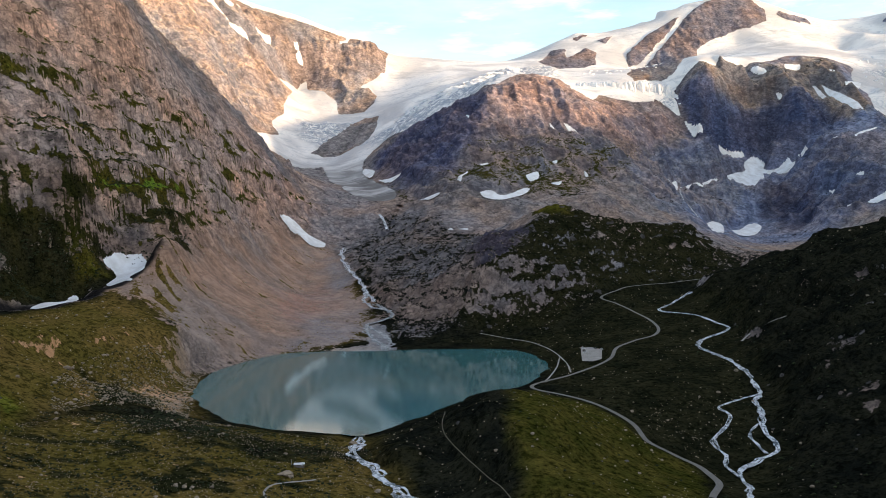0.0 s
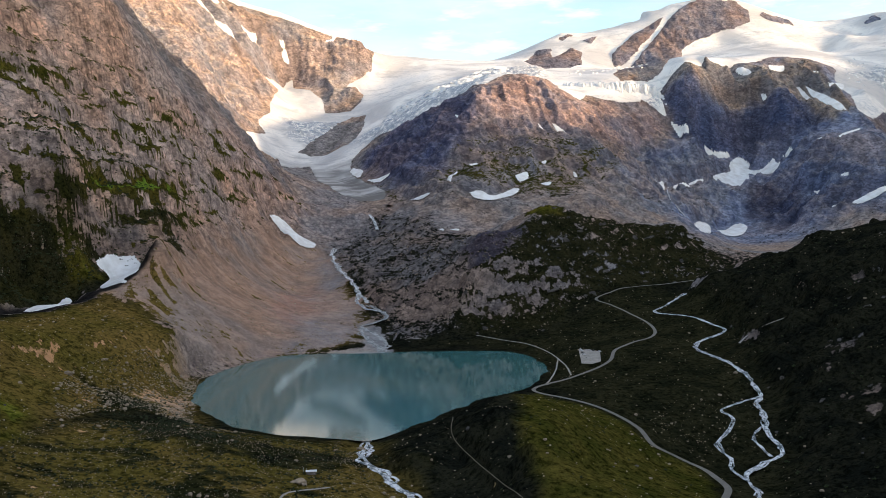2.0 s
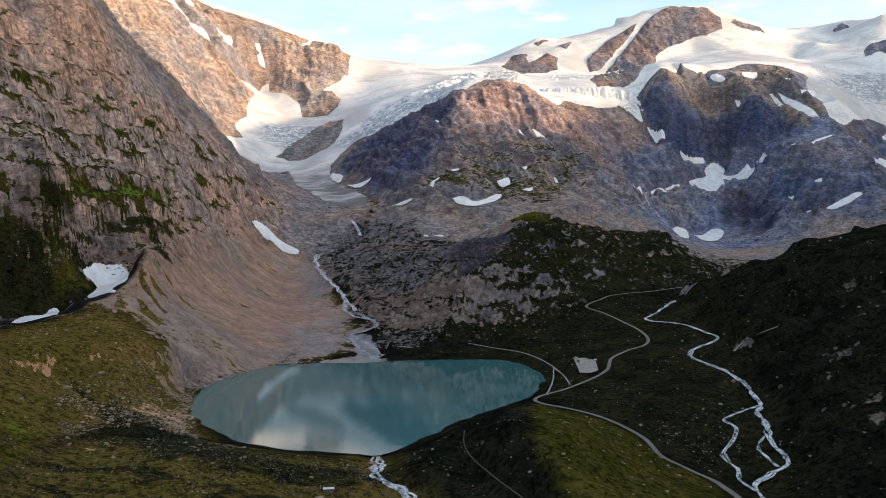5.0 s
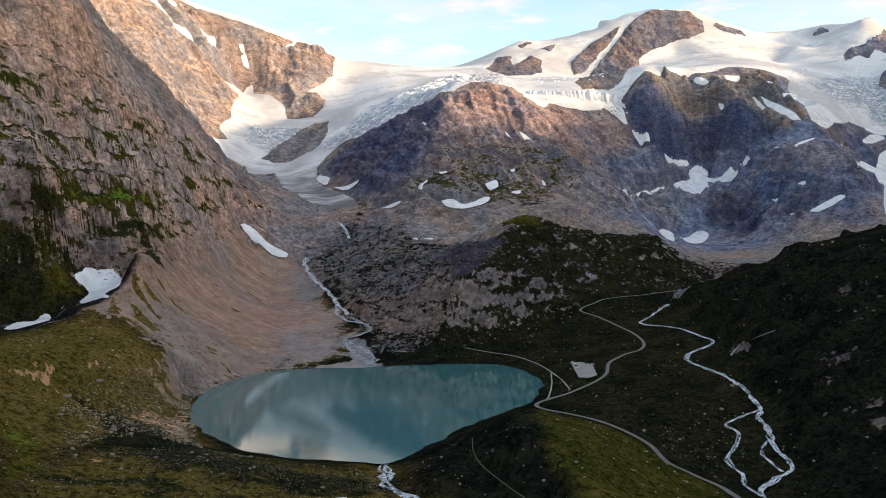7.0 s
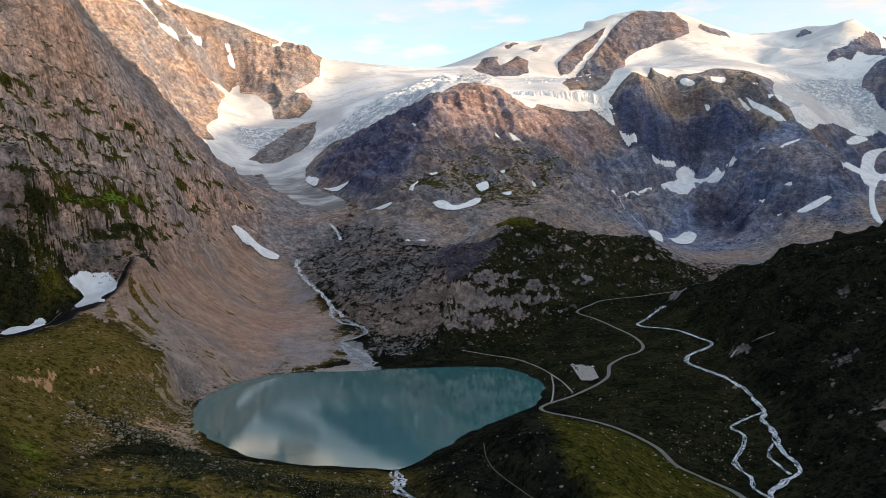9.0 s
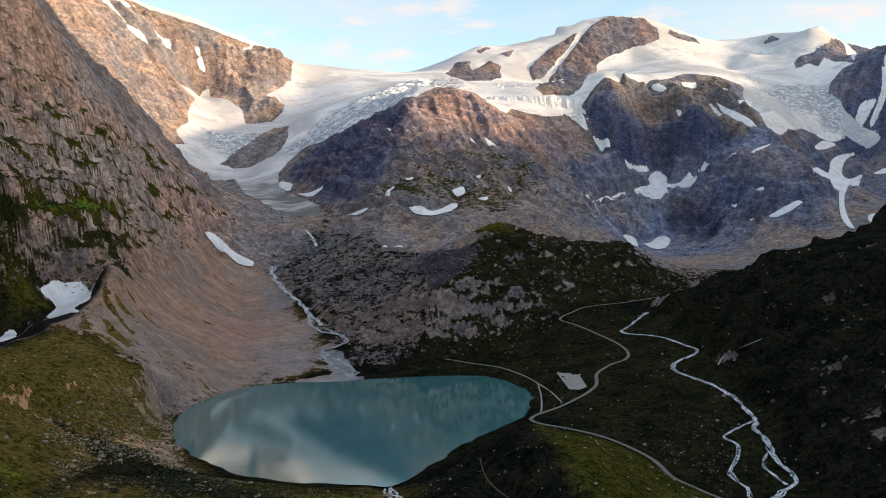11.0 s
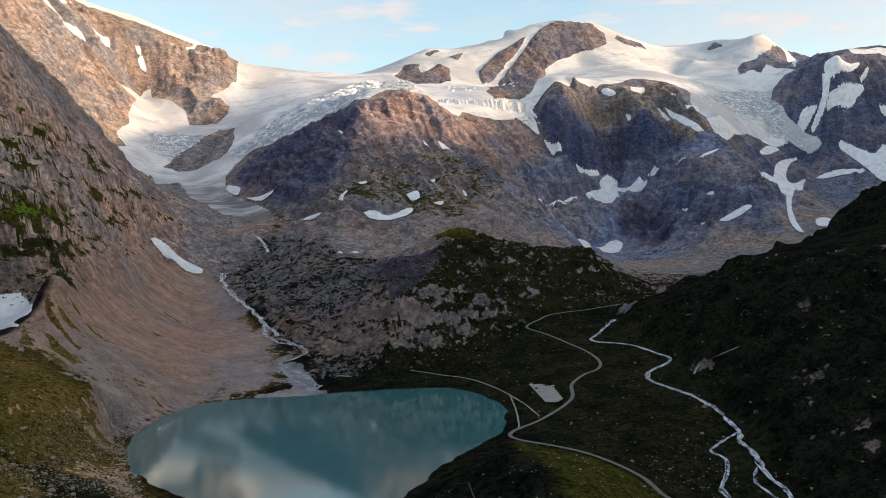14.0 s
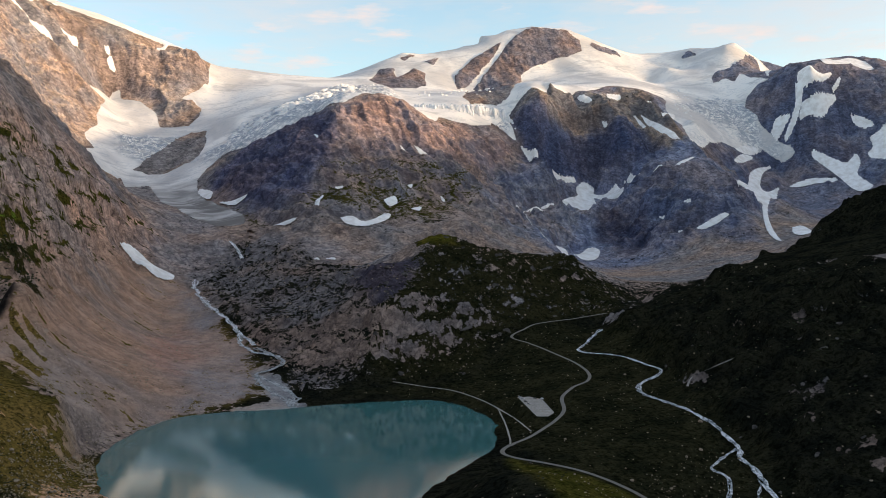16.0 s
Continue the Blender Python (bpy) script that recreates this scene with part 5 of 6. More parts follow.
flat("lake", shore[:, :2] + 0, 0.0, WATER, "calm turquoise glacier lake", "lake")


def ribbon(name, line, half, material, label, category, lift=0.12, skirt=0.5, ragged=0.0, cols=5, seed=0):
    """A strip that follows a plan line with heights, with turned-down edges."""
    p = np.array(line)
    t = np.gradient(p[:, :2], axis=0)
    t /= np.linalg.norm(t, axis=1)[:, None] + 1e-9
    nrm = np.stack([-t[:, 1], t[:, 0]], 1)
    k = np.arange(len(p))
    wl = half * np.maximum(0.15, 1 + ragged * (fbm(k * 1.0, k * 0 + seed, 4, 3)))
    wr = half * np.maximum(0.15, 1 + ragged * (fbm(k * 1.0, k * 0 + seed + 50, 4, 3)))
    verts, faces = [], []
    s = np.linspace(-1, 1, cols)
    for i in range(len(p)):
        for c, v in enumerate(s):
            w = wl[i] if v < 0 else wr[i]
            q = p[i, :2] + nrm[i] * v * w
            edge = abs(v) > 0.99
            verts.append((q[0], q[1], p[i, 2] + lift - (skirt if edge else 0) + (0.06 if c == cols // 2 else 0)))
    for i in range(len(p) - 1):
        for c in range(cols - 1):
            a = i * cols + c
            faces.append((a, a + cols, a + cols + 1, a + 1))
    me = bpy.data.meshes.new(name)
    me.from_pydata(verts, [], [f[::-1] for f in faces])
    me.polygons.foreach_set("use_smooth", np.ones(len(faces), bool))
    me.materials.append(material)
    me.update()
    return tagged(new(name, me), label, category, kind="structure")


ribbon("road", PROFILE["road"], 2.6, ASPHALT, "narrow grey mountain road winding through the valley", "road", 0.1, 0.6)
for name, half in (("lake_path", 1.1), ("lake_path_2", 1.0), ("knoll_path", 0.4), ("hill_track", 1.4), ("meadow_track", 1.0)):
    ribbon("path", PROFILE[name], half, TRAIL if name == "knoll_path" else GRAVEL, "narrow trodden earth footpath" if name == "knoll_path" else "pale trodden gravel footpath", "path", 0.1, 0.5, 0.5)
for n, (name, half) in enumerate((("river", 2.05), ("river_arm", 1.6), ("river_arm_2", 1.2), ("outlet_stream", 3.6), ("glacier_stream", 3.4), ("glacier_stream_2", 2.6),
                                  ("delta_arm", 3.2), ("delta_arm_2", 3.4), ("waterfall", 3.6), ("side_stream", 1.6))):
    label = "white foaming waterfall" if name == "waterfall" else "shallow glacial stream with white rapids"
    strands = 1 if name in ("waterfall", "side_stream") else 4
    for strand in range(strands - 1):
        p = PROFILE[name].copy()
        t = np.gradient(p[:, :2], axis=0)
        t /= np.linalg.norm(t, axis=1)[:, None] + 1e-9
        s_ = np.arange(len(p)) * 4.0
        off = half * (1.0 * np.sin(s_ / (8 + 3 * strand) + strand * 2.2 + n) + 2.1 * fbm(s_, s_ * 0 + 9 * strand + n, 17, 4, 0.6))
        p[:, 0] -= t[:, 1] * off
        p[:, 1] += t[:, 0] * off
        p[:, 2] += 0.05 * (strand + 1)
        ribbon("stream", p, half * 0.34, RAPIDS if not name.startswith("delta") else BRAID, label, "stream", 0.15, 0.7, 1.5, 5, n * 7 + strand)
    if strands > 1:
        half *= 0.42
    ribbon("waterfall" if name == "waterfall" else "stream", PROFILE[name], half, RAPIDS if not name.startswith("delta") else BRAID, label, "stream", 0.15, 0.7, 0.75, 7, n * 7)
flat("parking_lot", WAYS["parking"], lot_z, GRAVEL, "pale gravel parking area beside the road", "parking lot")
for name in ("tarn", "meltpond"):
    o = spline(WAYS[name] + WAYS[name][:1], 4)[:-1]
    flat("tarn", o, float(on_ground(o[:, 0], o[:, 1]).max()) + 0.3, TARN, "small dark meltwater pool at the glacier's edge", "pool")

# ---- old snow ----
def snow_patch(*outline):
    """A bank of old snow that lies on the land, thin at its rim."""
    o = spline(outline + outline[:1], 6)[:-1]
    lo, hi = o.min(0) - 4, o.max(0) + 4
    r = np.hypot(*(o.mean(0) - (CX, CY)))
    # a grid along and across the slope as seen from the valley's mouth
    a = np.degrees(np.arctan2(CX - o[:, 0], o[:, 1] - CY))
    rr = np.hypot(o[:, 0] - CX, o[:, 1] - CY)
    da = min(0.04, max((a.max() - a.min()) / 12, 0.01))
    aa, ra = np.arange(a.min() - 0.15, a.max() + 0.15, da), np.arange(rr.min() - 8, rr.max() + 8, max(r * 0.0011, 1.0))
    A, R = np.meshgrid(np.radians(aa), ra)
    x, y = CX - R * np.sin(A), CY + R * np.cos(A)
    d = inside(x, y, o) + (fbm(x, y, 14, 3) * 2.2 if r < 1500 else fbm(x, y * 1.6, 11, 4, 0.65) * 1.7)
    keep = (d[:-1, :-1] > 0) | (d[1:, 1:] > 0)
    tag = np.where(keep, np.arange(keep.size).reshape(keep.shape) + 1, 0)
    while True:
        pad = np.pad(tag, 1)
        grown = np.where(keep, np.maximum.reduce([tag, pad[2:, 1:-1], pad[:-2, 1:-1], pad[1:-1, 2:], pad[1:-1, :-2]]), 0)
        if (grown == tag).all():
            break
        tag = grown
    keep &= tag == np.argmax(np.bincount(tag[keep])) if keep.any() else False
    z = on_ground(x, y) + np.clip(d * 0.25, -0.5, 1.6) + (0.6 if r < 1500 else 3.6)
    idx = np.arange(x.size).reshape(x.shape)
    quads = np.stack([idx[:-1, :-1], idx[1:, :-1], idx[1:, 1:], idx[:-1, 1:]], -1)[keep]
    if len(quads) < 4:
        return
    used, quads = np.unique(quads, return_inverse=True)
    me = bpy.data.meshes.new("snow_patch")
    me.from_pydata(np.stack([x, y, z], -1).reshape(-1, 3)[used].tolist(), [], quads.reshape(-1, 4).tolist())
    me.polygons.foreach_set("use_smooth", np.ones(len(me.polygons), bool))
    me.materials.append(SNOW)
    me.update()
    big = (hi - lo).max() > 110
    tagged(new("snow_patch", me), "large bank of old white snow lying on rock" if big else "small patch of old white snow on rock", "snow patch", "snow patches on the slopes")


for outline in SNOWFIELDS:
    snow_patch(*outline)


# ---- loose things ----
def part(name, bm, material, parent, label=""):
    me = bpy.data.meshes.new(name)
    bm.normal_update()
    bm.to_mesh(me)
    bm.free()
    me.materials.append(material)
    ob = new(name, me)
    ob.parent = parent
    if label:
        tagged(ob, label)
    return ob


def box(bm, lo, hi, bevel=0.0):
    r = bmesh.ops.create_cube(bm, size=1.0)
    for v in r["verts"]:
        v.co = Vector([lo[i] + (v.co[i] + 0.5) * (hi[i] - lo[i]) for i in range(3)])
    if bevel:
        bmesh.ops.bevel(bm, geom=[e for e in bm.edges if all(v in r["verts"] for v in e.verts)], offset=bevel, segments=2, affect="EDGES")
    return bm


def loft(rings):
    """A closed skin over rings with the same number of points."""
    bm = bmesh.new()
    rows = [[bm.verts.new(p) for p in ring] for ring in rings]
    n = len(rows[0])
    for a, b in zip(rows, rows[1:]):
        for i in range(n):
            bm.faces.new((a[i], a[(i + 1) % n], b[(i + 1) % n], b[i]))
    bm.faces.new(rows[0][::-1])
    bm.faces.new(rows[-1])
    bmesh.ops.recalc_face_normals(bm, faces=bm.faces[:])
    return bm


def lump(rng, level, rough, flat_=0.75):
    """A worn lump of stone or leaves: vertices and triangles about the origin, one metre in radius."""
    bm = bmesh.new()
    bmesh.ops.create_icosphere(bm, subdivisions=level, radius=1.0)
    v = np.array([q.co[:] for q in bm.verts])
    f = np.array([[q.index for q in t.verts] for t in bm.faces])
    bm.free()
    for _ in range(7):
        n = rng.normal(size=3)
        n /= np.linalg.norm(n)
        cut = rng.uniform(0.45, 0.85)
        over = np.maximum(v @ n - cut, 0)
        v = v - over[:, None] * n * 0.85
    v *= 1 + rng.normal(size=(len(v), 1)) * rough
    v *= (rng.uniform(0.8, 1.25), rng.uniform(0.8, 1.25), flat_ * rng.uniform(0.8, 1.2))
    return v, f


def in_zone(rng, poly, count):
    p = np.array(poly, float)
    lo, hi = p.min(0), p.max(0)
    out = np.zeros((0, 2))
    while len(out) < count:
        q = rng.uniform(lo, hi, size=(count * 3, 2))
        out = np.vstack([out, q[inside(q[:, 0], q[:, 1], poly) > 0]])
    return out[:count]


def many(name, places, sizes, shapes, material, label, category, rng, sink=0.25):
    """Many small alike pieces in one mesh."""
    vs, fs, base = [], [], 0
    z = on_ground(places[:, 0], places[:, 1])
    for (x, y), s, h in zip(places, sizes, z):
        v, f = shapes[rng.randint(len(shapes))]
        a = rng.uniform(0, 6.28)
        c, d = math.cos(a) * s, math.sin(a) * s
        q = np.column_stack([v[:, 0] * c - v[:, 1] * d + x, v[:, 0] * d + v[:, 1] * c + y, v[:, 2] * s + h + s * (0.5 - sink)])
        vs.append(q)
        fs.append(f + base)
        base += len(v)
    vs, fs = np.vstack(vs), np.vstack(fs)
    me = bpy.data.meshes.new(name)
    me.vertices.add(len(vs))
    me.vertices.foreach_set("co", vs.astype(np.float32).ravel())
    me.loops.add(fs.size)
    me.loops.foreach_set("vertex_index", fs.astype(np.int32).ravel())
    me.polygons.add(len(fs))
    me.polygons.foreach_set("loop_start", np.arange(0, fs.size, 3, dtype=np.int32))
    me.update(calc_edges=True)
    me.materials.append(material)
    return tagged(new(name, me), label, category, kind="stuff")


rng = np.random.RandomState(11)
small_stones = [lump(rng, 1, 0.07) for _ in range(8)]
STREAMSIDE = ((215, 640), (165, 700), (190, 760), (235, 790), (275, 800), (262, 740), (240, 690))
SHORE_STONES = ((-262, 800), (-285, 860), (-280, 960), (-240, 1050), (-215, 1085), (-255, 1010), (-268, 915), (-250, 808))
CLIFF_STEP = ((-400, 1140), (-480, 1160), (-560, 1060), (-600, 1150), (-540, 1250), (-450, 1350), (-380, 1300))
spots, sizes = [], []
for poly, count, lo, hi in ((ZONES["boulders"], 4600, 0.3, 1.1), (ZONES["meadow"], 9000, 0.18, 0.6), (ZONES["moraine_grass"], 700, 0.3, 1.0), (ZONES["knoll"], 520, 0.3, 0.9),
                            (ZONES["valley_floor"], 900, 0.3, 1.1), (STREAMSIDE, 420, 0.3, 1.0), (ZONES["right_hill"], 500, 0.3, 1.2), (ZONES["scree"], 7000, 0.3, 1.4),
                            (ZONES["hill"], 800, 0.5, 2.0), (ZONES["centre_rock"], 1300, 0.6, 2.2), (SHORE_STONES, 700, 0.4, 1.3)):
    q = in_zone(rng, poly, count)
    keep = fbm(q[:, 0], q[:, 1], 40, 2) > rng.uniform(-0.55, 0.35, count)
    q = q[keep]
    spots.append(q)
    sizes.append(lo + (hi - lo) * rng.power(0.55, len(q)) ** 1.6)
spots, sizes = np.vstack(spots), np.concatenate(sizes)
dry = inside(spots[:, 0], spots[:, 1], shore) < -1
for name in ("road", "river", "river_arm", "outlet_stream"):
    dry &= to_line(spots[:, 0], spots[:, 1], PROFILE[name][:, :2])[0] > 4.5
spots, sizes = spots[dry], sizes[dry]
many("stones", spots, sizes, small_stones, STONE, "scattered pale grey stones on turf and scree", "stones", rng)

# larger boulders, each a thing
shapes = []
for _ in range(7):
    v, f = lump(rng, 2, 0.035)
    me = bpy.data.meshes.new("boulder")
    me.from_pydata(v.tolist(), [], f.tolist())
    me.materials.append(STONE)
    me.update()
    shapes.append(me)


def boulder(x, y, size, k):
    ob = new("boulder", shapes[k % len(shapes)])
    z = float(on_ground(np.array([x]), np.array([y]))[0])
    ob.matrix_basis = pose(x, y, z + size * 0.22, rng.uniform(-12, 12), rng.uniform(-12, 12), rng.uniform(0, 360)) @ Matrix.Diagonal((size, size * rng.uniform(0.8, 1.2), size * rng.uniform(0.7, 1), 1))
    return tagged(ob, "large weathered grey boulder lying on the slope" if size < 3.2 else "huge pale weathered boulder standing out of turf", "boulder", "boulders on the slopes")


k = 0
for x, y, size in ((-326, 718, 4.0), (-333, 741, 2.6), (-70, 624, 3.6), (-42, 506, 2.8), (-47, 515, 1.9), (237, 772, 2.0), (259, 785, 2.2), (-99, 515, 4.2), (-96, 512, 2.4), (-103, 516, 2.2), (57, 543, 1.7), (-237, 561, 2.0), (-185, 574, 1.8), (300, 853, 3.0)):
    boulder(x, y, size, k)
    k += 1
for poly, count, lo, hi in ((ZONES["boulders"], 85, 1.0, 2.4), (ZONES["meadow"], 30, 1.0, 1.9), (ZONES["moraine_grass"], 14, 1.2, 2.0), (ZONES["knoll"], 14, 0.9, 1.6), (ZONES["valley_floor"], 16, 1.2, 2.0),
                            (ZONES["right_hill"], 14, 1.2, 2.2), (ZONES["scree"], 26, 1.5, 2.6)):
    for x, y in in_zone(rng, poly, count):
        if inside(np.array([x]), np.array([y]), shore)[0] < -4 and to_line(np.array([x]), np.array([y]), PROFILE["road"][:, :2])[0][0] > 7:
            boulder(x, y, rng.uniform(lo, hi), k)
            k += 1


def bush(rng):
    """A low shrub of many small leafy clumps with gaps."""
    vs, fs, base = [], [], 0
    for _ in range(rng.randint(5, 9)):
        v, f = lump(rng, 1, 0.16, 0.8)
        a, r, s = rng.uniform(0, 6.28), rng.uniform(0, 0.8), rng.uniform(0.22, 0.5)
        vs.append(v * s + (math.cos(a) * r, math.sin(a) * r, rng.uniform(-0.1, 0.35) * (1 - r * 0.6)))
        fs.append(f + base)
        base += len(v)
    return np.vstack(vs), np.vstack(fs)


bushes = [bush(rng) for _ in range(8)]
spots, sizes = [], []
for poly, count, lo, hi in ((ZONES["left_shrub"], 900, 1.2, 3.2), (CLIFF_STEP, 1700, 1.0, 3.4), (ZONES["meadow"], 3400, 0.45, 1.5), (SHRUB_BAND, 1300, 0.6, 1.9), (ZONES["boulders"], 1300, 0.5, 1.5), (ZONES["hill"], 420, 1.2, 3.0),
                            (ZONES["moraine_grass"], 120, 0.7, 1.5), (ZONES["knoll"], 160, 0.6, 1.4), (ZONES["right_hill"], 350, 1.0, 2.6), (ZONES["valley_floor"], 260, 0.8, 1.8)):
    q = in_zone(rng, poly, count)
    keep = fbm(q[:, 0] + 70, q[:, 1] * 1.7, 42, 4, 0.65) > rng.uniform(-0.2, 0.3, count)
    spots.append(q[keep])
    sizes.append(rng.uniform(lo, hi, keep.sum()))
spots, sizes = np.vstack(spots), np.concatenate(sizes)
dry = inside(spots[:, 0], spots[:, 1], shore) < -2
for name in ("road", "river", "river_arm", "outlet_stream"):
    dry &= to_line(spots[:, 0], spots[:, 1], PROFILE[name][:, :2])[0] > 5
many("shrubs", spots[dry], sizes[dry], bushes, SHRUB, "dark green alpine shrubs in scattered clumps", "shrubs", rng, 0.3)


# crags that stand out of the slopes, each a part of its mountain
crag_shapes = []
for _ in range(8):
    v, f = lump(rng, 3, 0.03, 0.9)
    v *= 1 + 0.28 * np.stack([fbm(v[:, 0] * 9 + 7 * _, v[:, 1] * 9 + v[:, 2] * 6, 6, 3)] * 3, 1)
    me = bpy.data.meshes.new("crag")
    me.from_pydata(v.tolist(), [], f.tolist())
    me.materials.append(CRAG)
    me.update()
    crag_shapes.append(me)
warm_shapes = [me.copy() for me in crag_shapes]
for me in warm_shapes:
    me.materials[0] = WARM_CRAG
for owner, poly, count, lo, hi in (("hill", ZONES["right_hill"], 30, 1.5, 4.0), ("rocky_hill", ZONES["hill"], 60, 3.0, 9.0), ("knoll", ZONES["knoll"], 8, 1.2, 2.6),
                                   ("scree_slope", ZONES["scree"], 16, 2.0, 4.5), ("moraine", ZONES["moraine_grass"], 7, 1.2, 2.4)):
    home = bpy.data.objects[owner]
    for x, y in in_zone(rng, poly, count):
        if any(inside(np.array([x]), np.array([y]), s)[0] > -15 for s in SNOWFIELDS):
            continue
        if any(to_line(np.array([x]), np.array([y]), np.array(BREAKLINES[c], float)[:, :2])[0][0] < 5 * hi for c in ("sunlit_crest", "knob_crest", "left_skyline", "right_massif", "peak", "right_peak")):
            continue
        s = rng.uniform(lo, hi)
        ob = new("crag", (warm_shapes if owner in ("mountain_ridge", "mountain", "scree_slope") else crag_shapes)[rng.randint(8)])
        ob.parent = home
        wide, deep, tall = s * rng.uniform(0.8, 1.5), s * rng.uniform(0.7, 1.1), s * rng.uniform(0.6, 1.0)
        z = float(on_ground(np.array([x]), np.array([y]))[0])
        ob.matrix_basis = pose(x, y, z - 0.62 * tall, rng.uniform(-20, 20), rng.uniform(-20, 20), rng.uniform(0, 360)) @ Matrix.Diagonal((wide, deep, tall, 1))

# the glacier's broken front: seracs side by side along the ice cliff
cliff = new("ice_cliff")
edge = spline(((500, 3062, 676), (580, 3056, 678), (663, 3058, 680), (740, 3072, 680), (818, 3092, 678), (862, 3078, 640), (872, 3035, 590)), 7)
for i, (x, y, z) in enumerate(edge):
    w, tall = rng.uniform(5, 10), rng.uniform(46, 78)
    rings = []
    for k_, (dz, grow) in enumerate(((0.0, 1.25), (0.3, 1.1), (0.6, 1.0), (0.85, 0.8), (1.0, 0.35))):
        n_ = 8
        rings.append([(w * grow * math.cos(a) * (1 + 0.25 * rng.normal()), 1.5 * w * grow * math.sin(a) * (1 + 0.2 * rng.normal()) + 7 * dz, tall * (dz - 1)) for a in np.arange(n_) * 6.283 / n_])
    ob = part("serac", loft(rings), SERAC, cliff)
    ob.matrix_basis = pose(x + rng.uniform(-3, 3), y - 12 + rng.uniform(-6, 6), z + 10 + rng.uniform(-9, 3), 0, rng.uniform(-6, 6), rng.uniform(0, 60))
tagged(cliff, "broken white ice cliff of leaning seracs at the glacier's front", "ice cliff")

# the icefall: leaning blades of ice across the flow
blades = []
for _ in range(6):
    rings = []
    for dz, grow in ((0.0, 1.2), (0.35, 1.0), (0.7, 0.8), (1.0, 0.3)):
        rings.append([(2.6 * grow * math.cos(a) * (1 + 0.2 * rng.normal()), 0.8 * grow * math.sin(a) * (1 + 0.2 * rng.normal()) - 0.5 * dz, 2.4 * (dz - 0.4)) for a in np.arange(10) * 6.283 / 10])
    bm = loft(rings)
    me = bpy.data.meshes.new("serac")
    bm.to_mesh(me)
    bm.free()
    me.materials.append(SERAC)
    blades.append(me)
for owner, poly, count, lo, hi in (("glacier", ((-150, 2850), (-110, 3010), (60, 3080), (176, 3250), (270, 3420), (330, 3300), (250, 3080), (150, 2950), (20, 2870)), 190, 3.0, 6.5),
                                   ("glacier.001", ((520, 3250), (850, 3200), (900, 3420), (620, 3480)), 40, 2.0, 3.6),
                                   ("glacier.002", ((1620, 3170), (1740, 3210), (1880, 3350), (1800, 3500), (1640, 3350)), 36, 2.0, 3.6)):
    home = bpy.data.objects[owner]
    for x, y in in_zone(rng, poly, count):
        s = rng.uniform(lo, hi)
        ob = new("serac", blades[rng.randint(6)])
        ob.parent = home
        ob.matrix_basis = pose(x, y, float(on_ground(np.array([x]), np.array([y]))[0]) - 0.2 * s, rng.uniform(-8, 8), rng.uniform(-8, 8), 35 + rng.uniform(-22, 22)) @ Matrix.Diagonal((s, s, s, 1))


def car(x, y, turn, paint, label):
    """A parked car: body, windows, wheels with rims."""
    ob = new("car")
    def ring(px, half, z0, z1):
        return [(px, -half, z0), (px, half, z0), (px, half * 1.0, (z0 + z1) / 2), (px, half * 0.86, z1), (px, -half * 0.86, z1), (px, -half, (z0 + z1) / 2)]
    part("body", loft([ring(-2.15, 0.75, 0.4, 0.75), ring(-2.0, 0.86, 0.28, 0.92), ring(-0.9, 0.88, 0.25, 0.98), ring(0.9, 0.88, 0.25, 0.98), ring(2.0, 0.86, 0.28, 0.9), ring(2.15, 0.75, 0.4, 0.7)]), paint, ob)
    part("cabin", loft([[(-1.9, -0.72, 0.93), (-1.9, 0.72, 0.93), (-1.45, 0.6, 1.46), (-1.45, -0.6, 1.46)], [(1.1, -0.74, 0.93), (1.1, 0.74, 0.93), (0.35, 0.6, 1.46), (0.35, -0.6, 1.46)]]), GLASS, ob, "dark tinted windows")
    part("roof", box(bmesh.new(), (-1.42, -0.58, 1.455), (0.33, 0.58, 1.5), 0.02), paint, ob)
    for wx in (-1.3, 1.35):
        for wy in (-0.8, 0.8):
            bm = bmesh.new()
            bmesh.ops.create_cone(bm, cap_ends=True, segments=16, radius1=0.32, radius2=0.32, depth=0.2, matrix=pose(wx, wy, 0.32, 90))
            wheel = part("wheel", bm, RUBBER, ob)
            bm = bmesh.new()
            bmesh.ops.create_cone(bm, cap_ends=True, segments=12, radius1=0.19, radius2=0.19, depth=0.23, matrix=pose(wx, wy, 0.32, 90))
            part("rim", bm, METAL, wheel)
    ob.matrix_basis = pose(x, y, float(on_ground(x, y)) + 0.02 if inside(np.array([x]), np.array([y]), WAYS["parking"])[0] < 0 else lot_z + 0.02, 0, 0, turn)
    return tagged(ob, label, "car", "cars in the parking area")


WHITE = plain_material("white_paint", (0.70, 0.70, 0.70), (0.80, 0.80, 0.80), 2.0, 0.3, 0.0, 0.5)
BLACK = plain_material("black_paint", (0.02, 0.02, 0.022), (0.03, 0.03, 0.032), 2.0, 0.3, 0.0, 0.5)
GLASS = plain_material("dark_glass", (0.02, 0.022, 0.025), (0.03, 0.032, 0.035), 2.0, 0.1, 0.0, 0.6)
RUBBER = plain_material("rubber", (0.02, 0.02, 0.02), (0.035, 0.035, 0.035), 0.2, 0.9, 0.005)
METAL = plain_material("grey_metal", (0.35, 0.35, 0.36), (0.5, 0.5, 0.51), 0.5, 0.4, 0.005, 0.5)
WOOD = plain_material("grey_wood", (0.11, 0.095, 0.08), (0.24, 0.21, 0.18), 0.4, 0.85, 0.02)
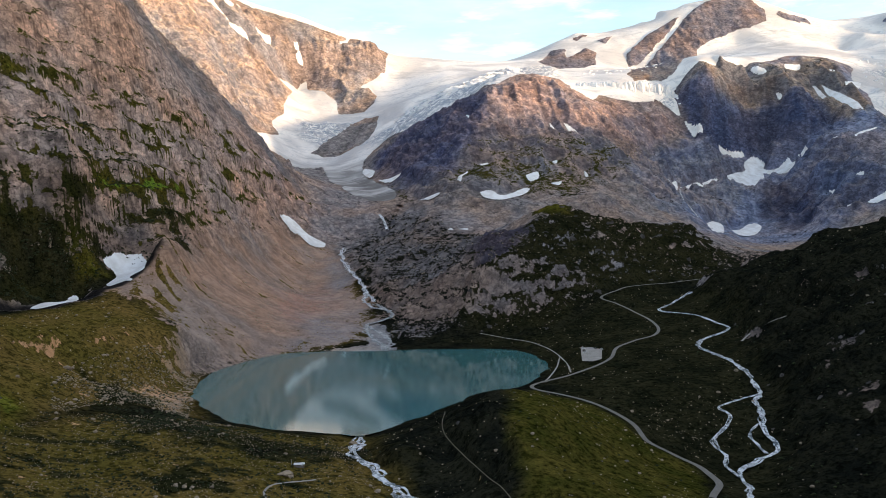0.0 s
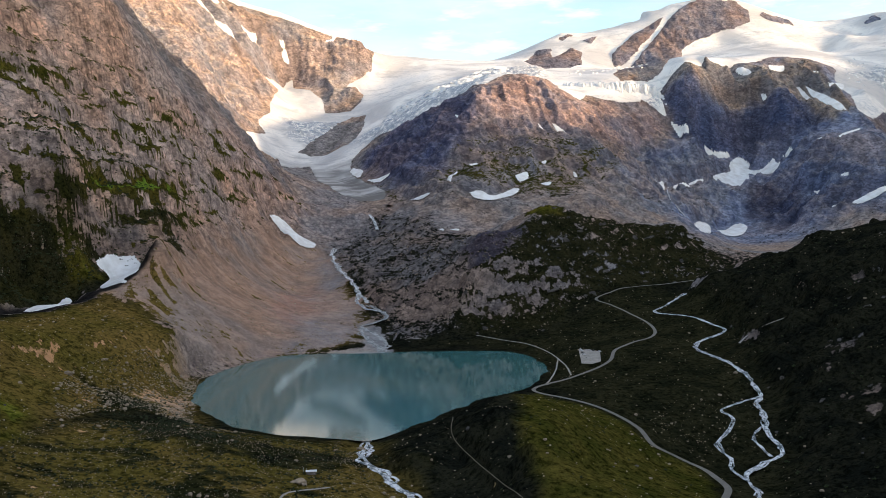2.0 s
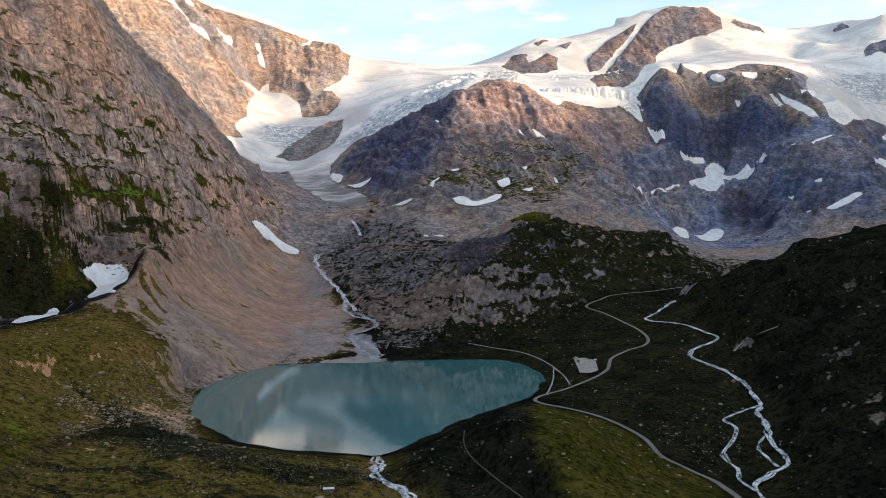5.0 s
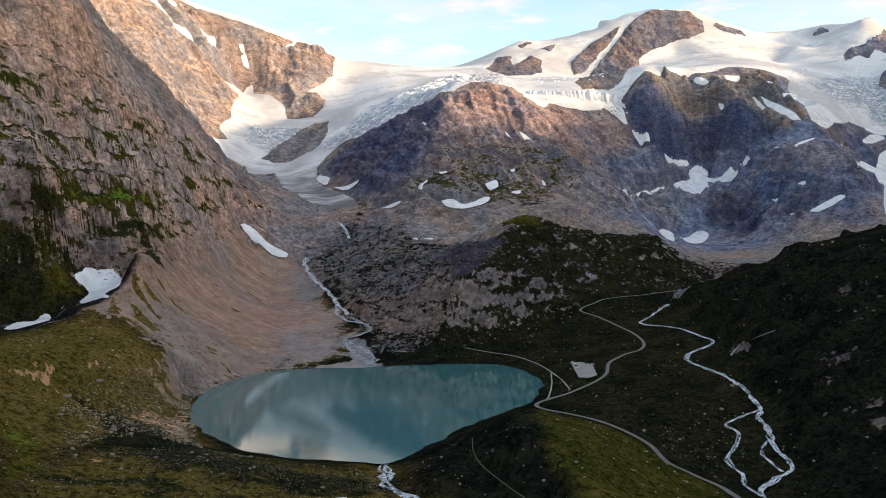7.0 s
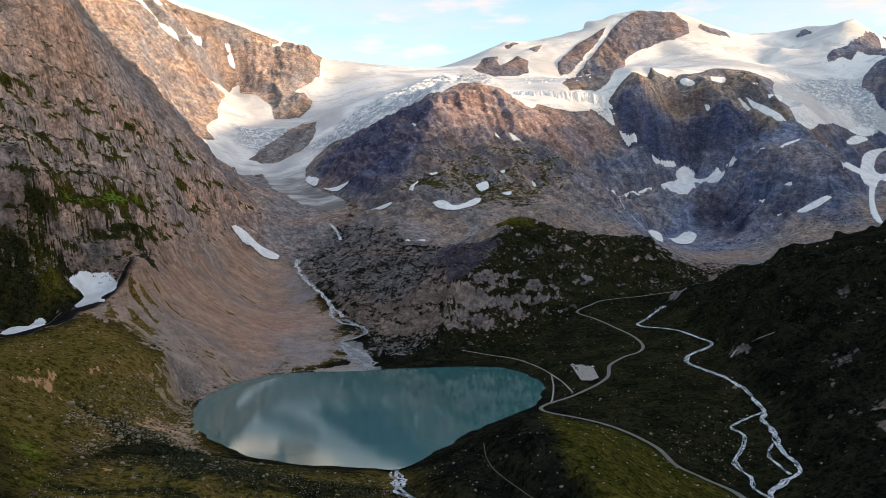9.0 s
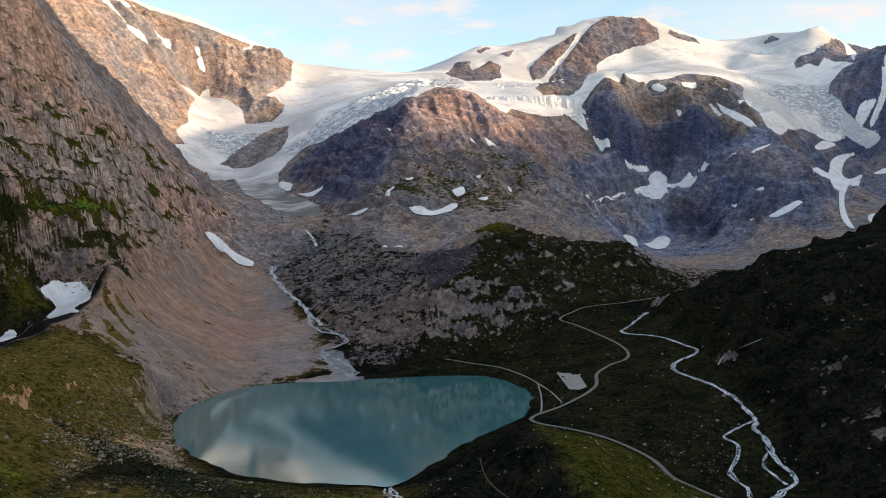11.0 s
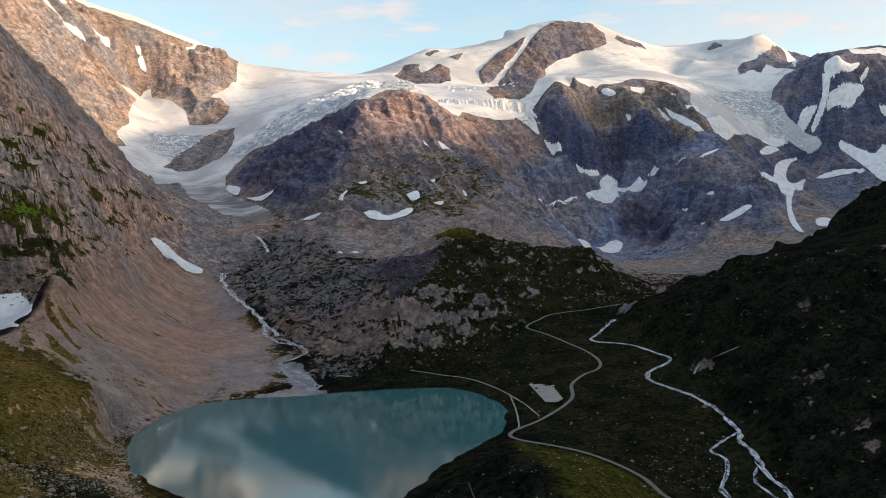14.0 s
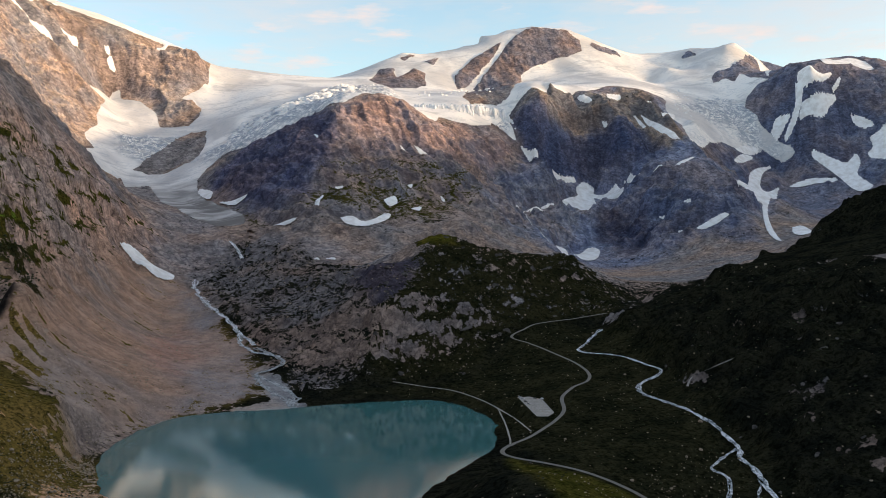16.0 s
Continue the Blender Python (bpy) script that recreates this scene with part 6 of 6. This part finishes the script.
for x, y, turn, paint, label in ((170.0, 1018.7, 12, WHITE, "white parked car at the edge of the gravel"), (169.0, 1006.1, 10, WHITE, "white parked car at the edge of the gravel"), (167.3, 991.6, 8, BLACK, "black parked car beside white ones"), (165.7, 977.4, 11, WHITE, "white parked car at the edge of the gravel"), (183.6, 1005.7, -60, BLACK, "black parked car beside white ones"), (190.3, 1001.8, -65, WHITE, "white parked car at the edge of the gravel")):
    car(x, y, turn, paint, label)


def hut(x, y, turn):
    """A low hut with plank walls, a pale pitched roof, door and window."""
    ob = new("hut")
    z = float(on_ground(np.array([x]), np.array([y]))[0])
    for name, lo, hi in (("wall", (-3.2, -1.6, -0.4), (3.2, -1.45, 2.0)), ("wall", (-3.2, 1.45, -0.4), (3.2, 1.6, 2.0)), ("wall", (-3.2, -1.45, -0.4), (-3.05, 1.45, 2.3)), ("wall", (3.05, -1.45, -0.4), (3.2, 1.45, 2.3))):
        part(name, box(bmesh.new(), lo, hi), WOOD, ob)
    for s in (-1, 1):
        bm = box(bmesh.new(), (-3.6, 0, -0.06), (3.6, 2.05, 0.06), 0.02)
        bm.transform(pose(0, 0, 2.75, -22 if s > 0 else 22) @ (Matrix() if s > 0 else Matrix.Translation((0, -2.05, 0))))
        part("roof", bm, WHITE, ob, "pale sheet-metal roof half")
    door = part("door", box(bmesh.new(), (-0.5, -1.65, 0), (0.4, -1.6, 1.85), 0.01), WOOD, ob)
    part("handle", box(bmesh.new(), (0.22, -1.72, 0.9), (0.34, -1.65, 0.95), 0.005), METAL, door)
    window = part("window", box(bmesh.new(), (1.3, -1.64, 0.9), (2.1, -1.6, 1.5), 0.01), WHITE, ob)
    part("pane", box(bmesh.new(), (1.38, -1.66, 0.98), (2.02, -1.642, 1.42)), GLASS, window)
    ob.matrix_basis = pose(x, y, z + 0.1, 0, 0, turn)
    return tagged(ob, "small low hut with a pale roof on the meadow", "hut")


hut(-95.2, 539, 8)
for x, y, h in ((-100.6, 541, 3.2), (-98.6, 542.5, 2.4)):
    bm = bmesh.new()
    bmesh.ops.create_cone(bm, cap_ends=True, segments=10, radius1=0.14, radius2=0.1, depth=h, matrix=pose(0, 0, h / 2 - 0.2, 2, 3))
    bmesh.ops.bevel(bm, geom=bm.edges[:], offset=0.02, segments=1, affect="EDGES")
    me = bpy.data.meshes.new("post")
    bm.to_mesh(me)
    bm.free()
    me.materials.append(METAL)
    ob = tagged(new("post", me), "pale weathered post standing beside the hut", "post", "posts beside the hut")
    ob.matrix_basis = pose(x, y, float(on_ground(np.array([x]), np.array([y]))[0]))
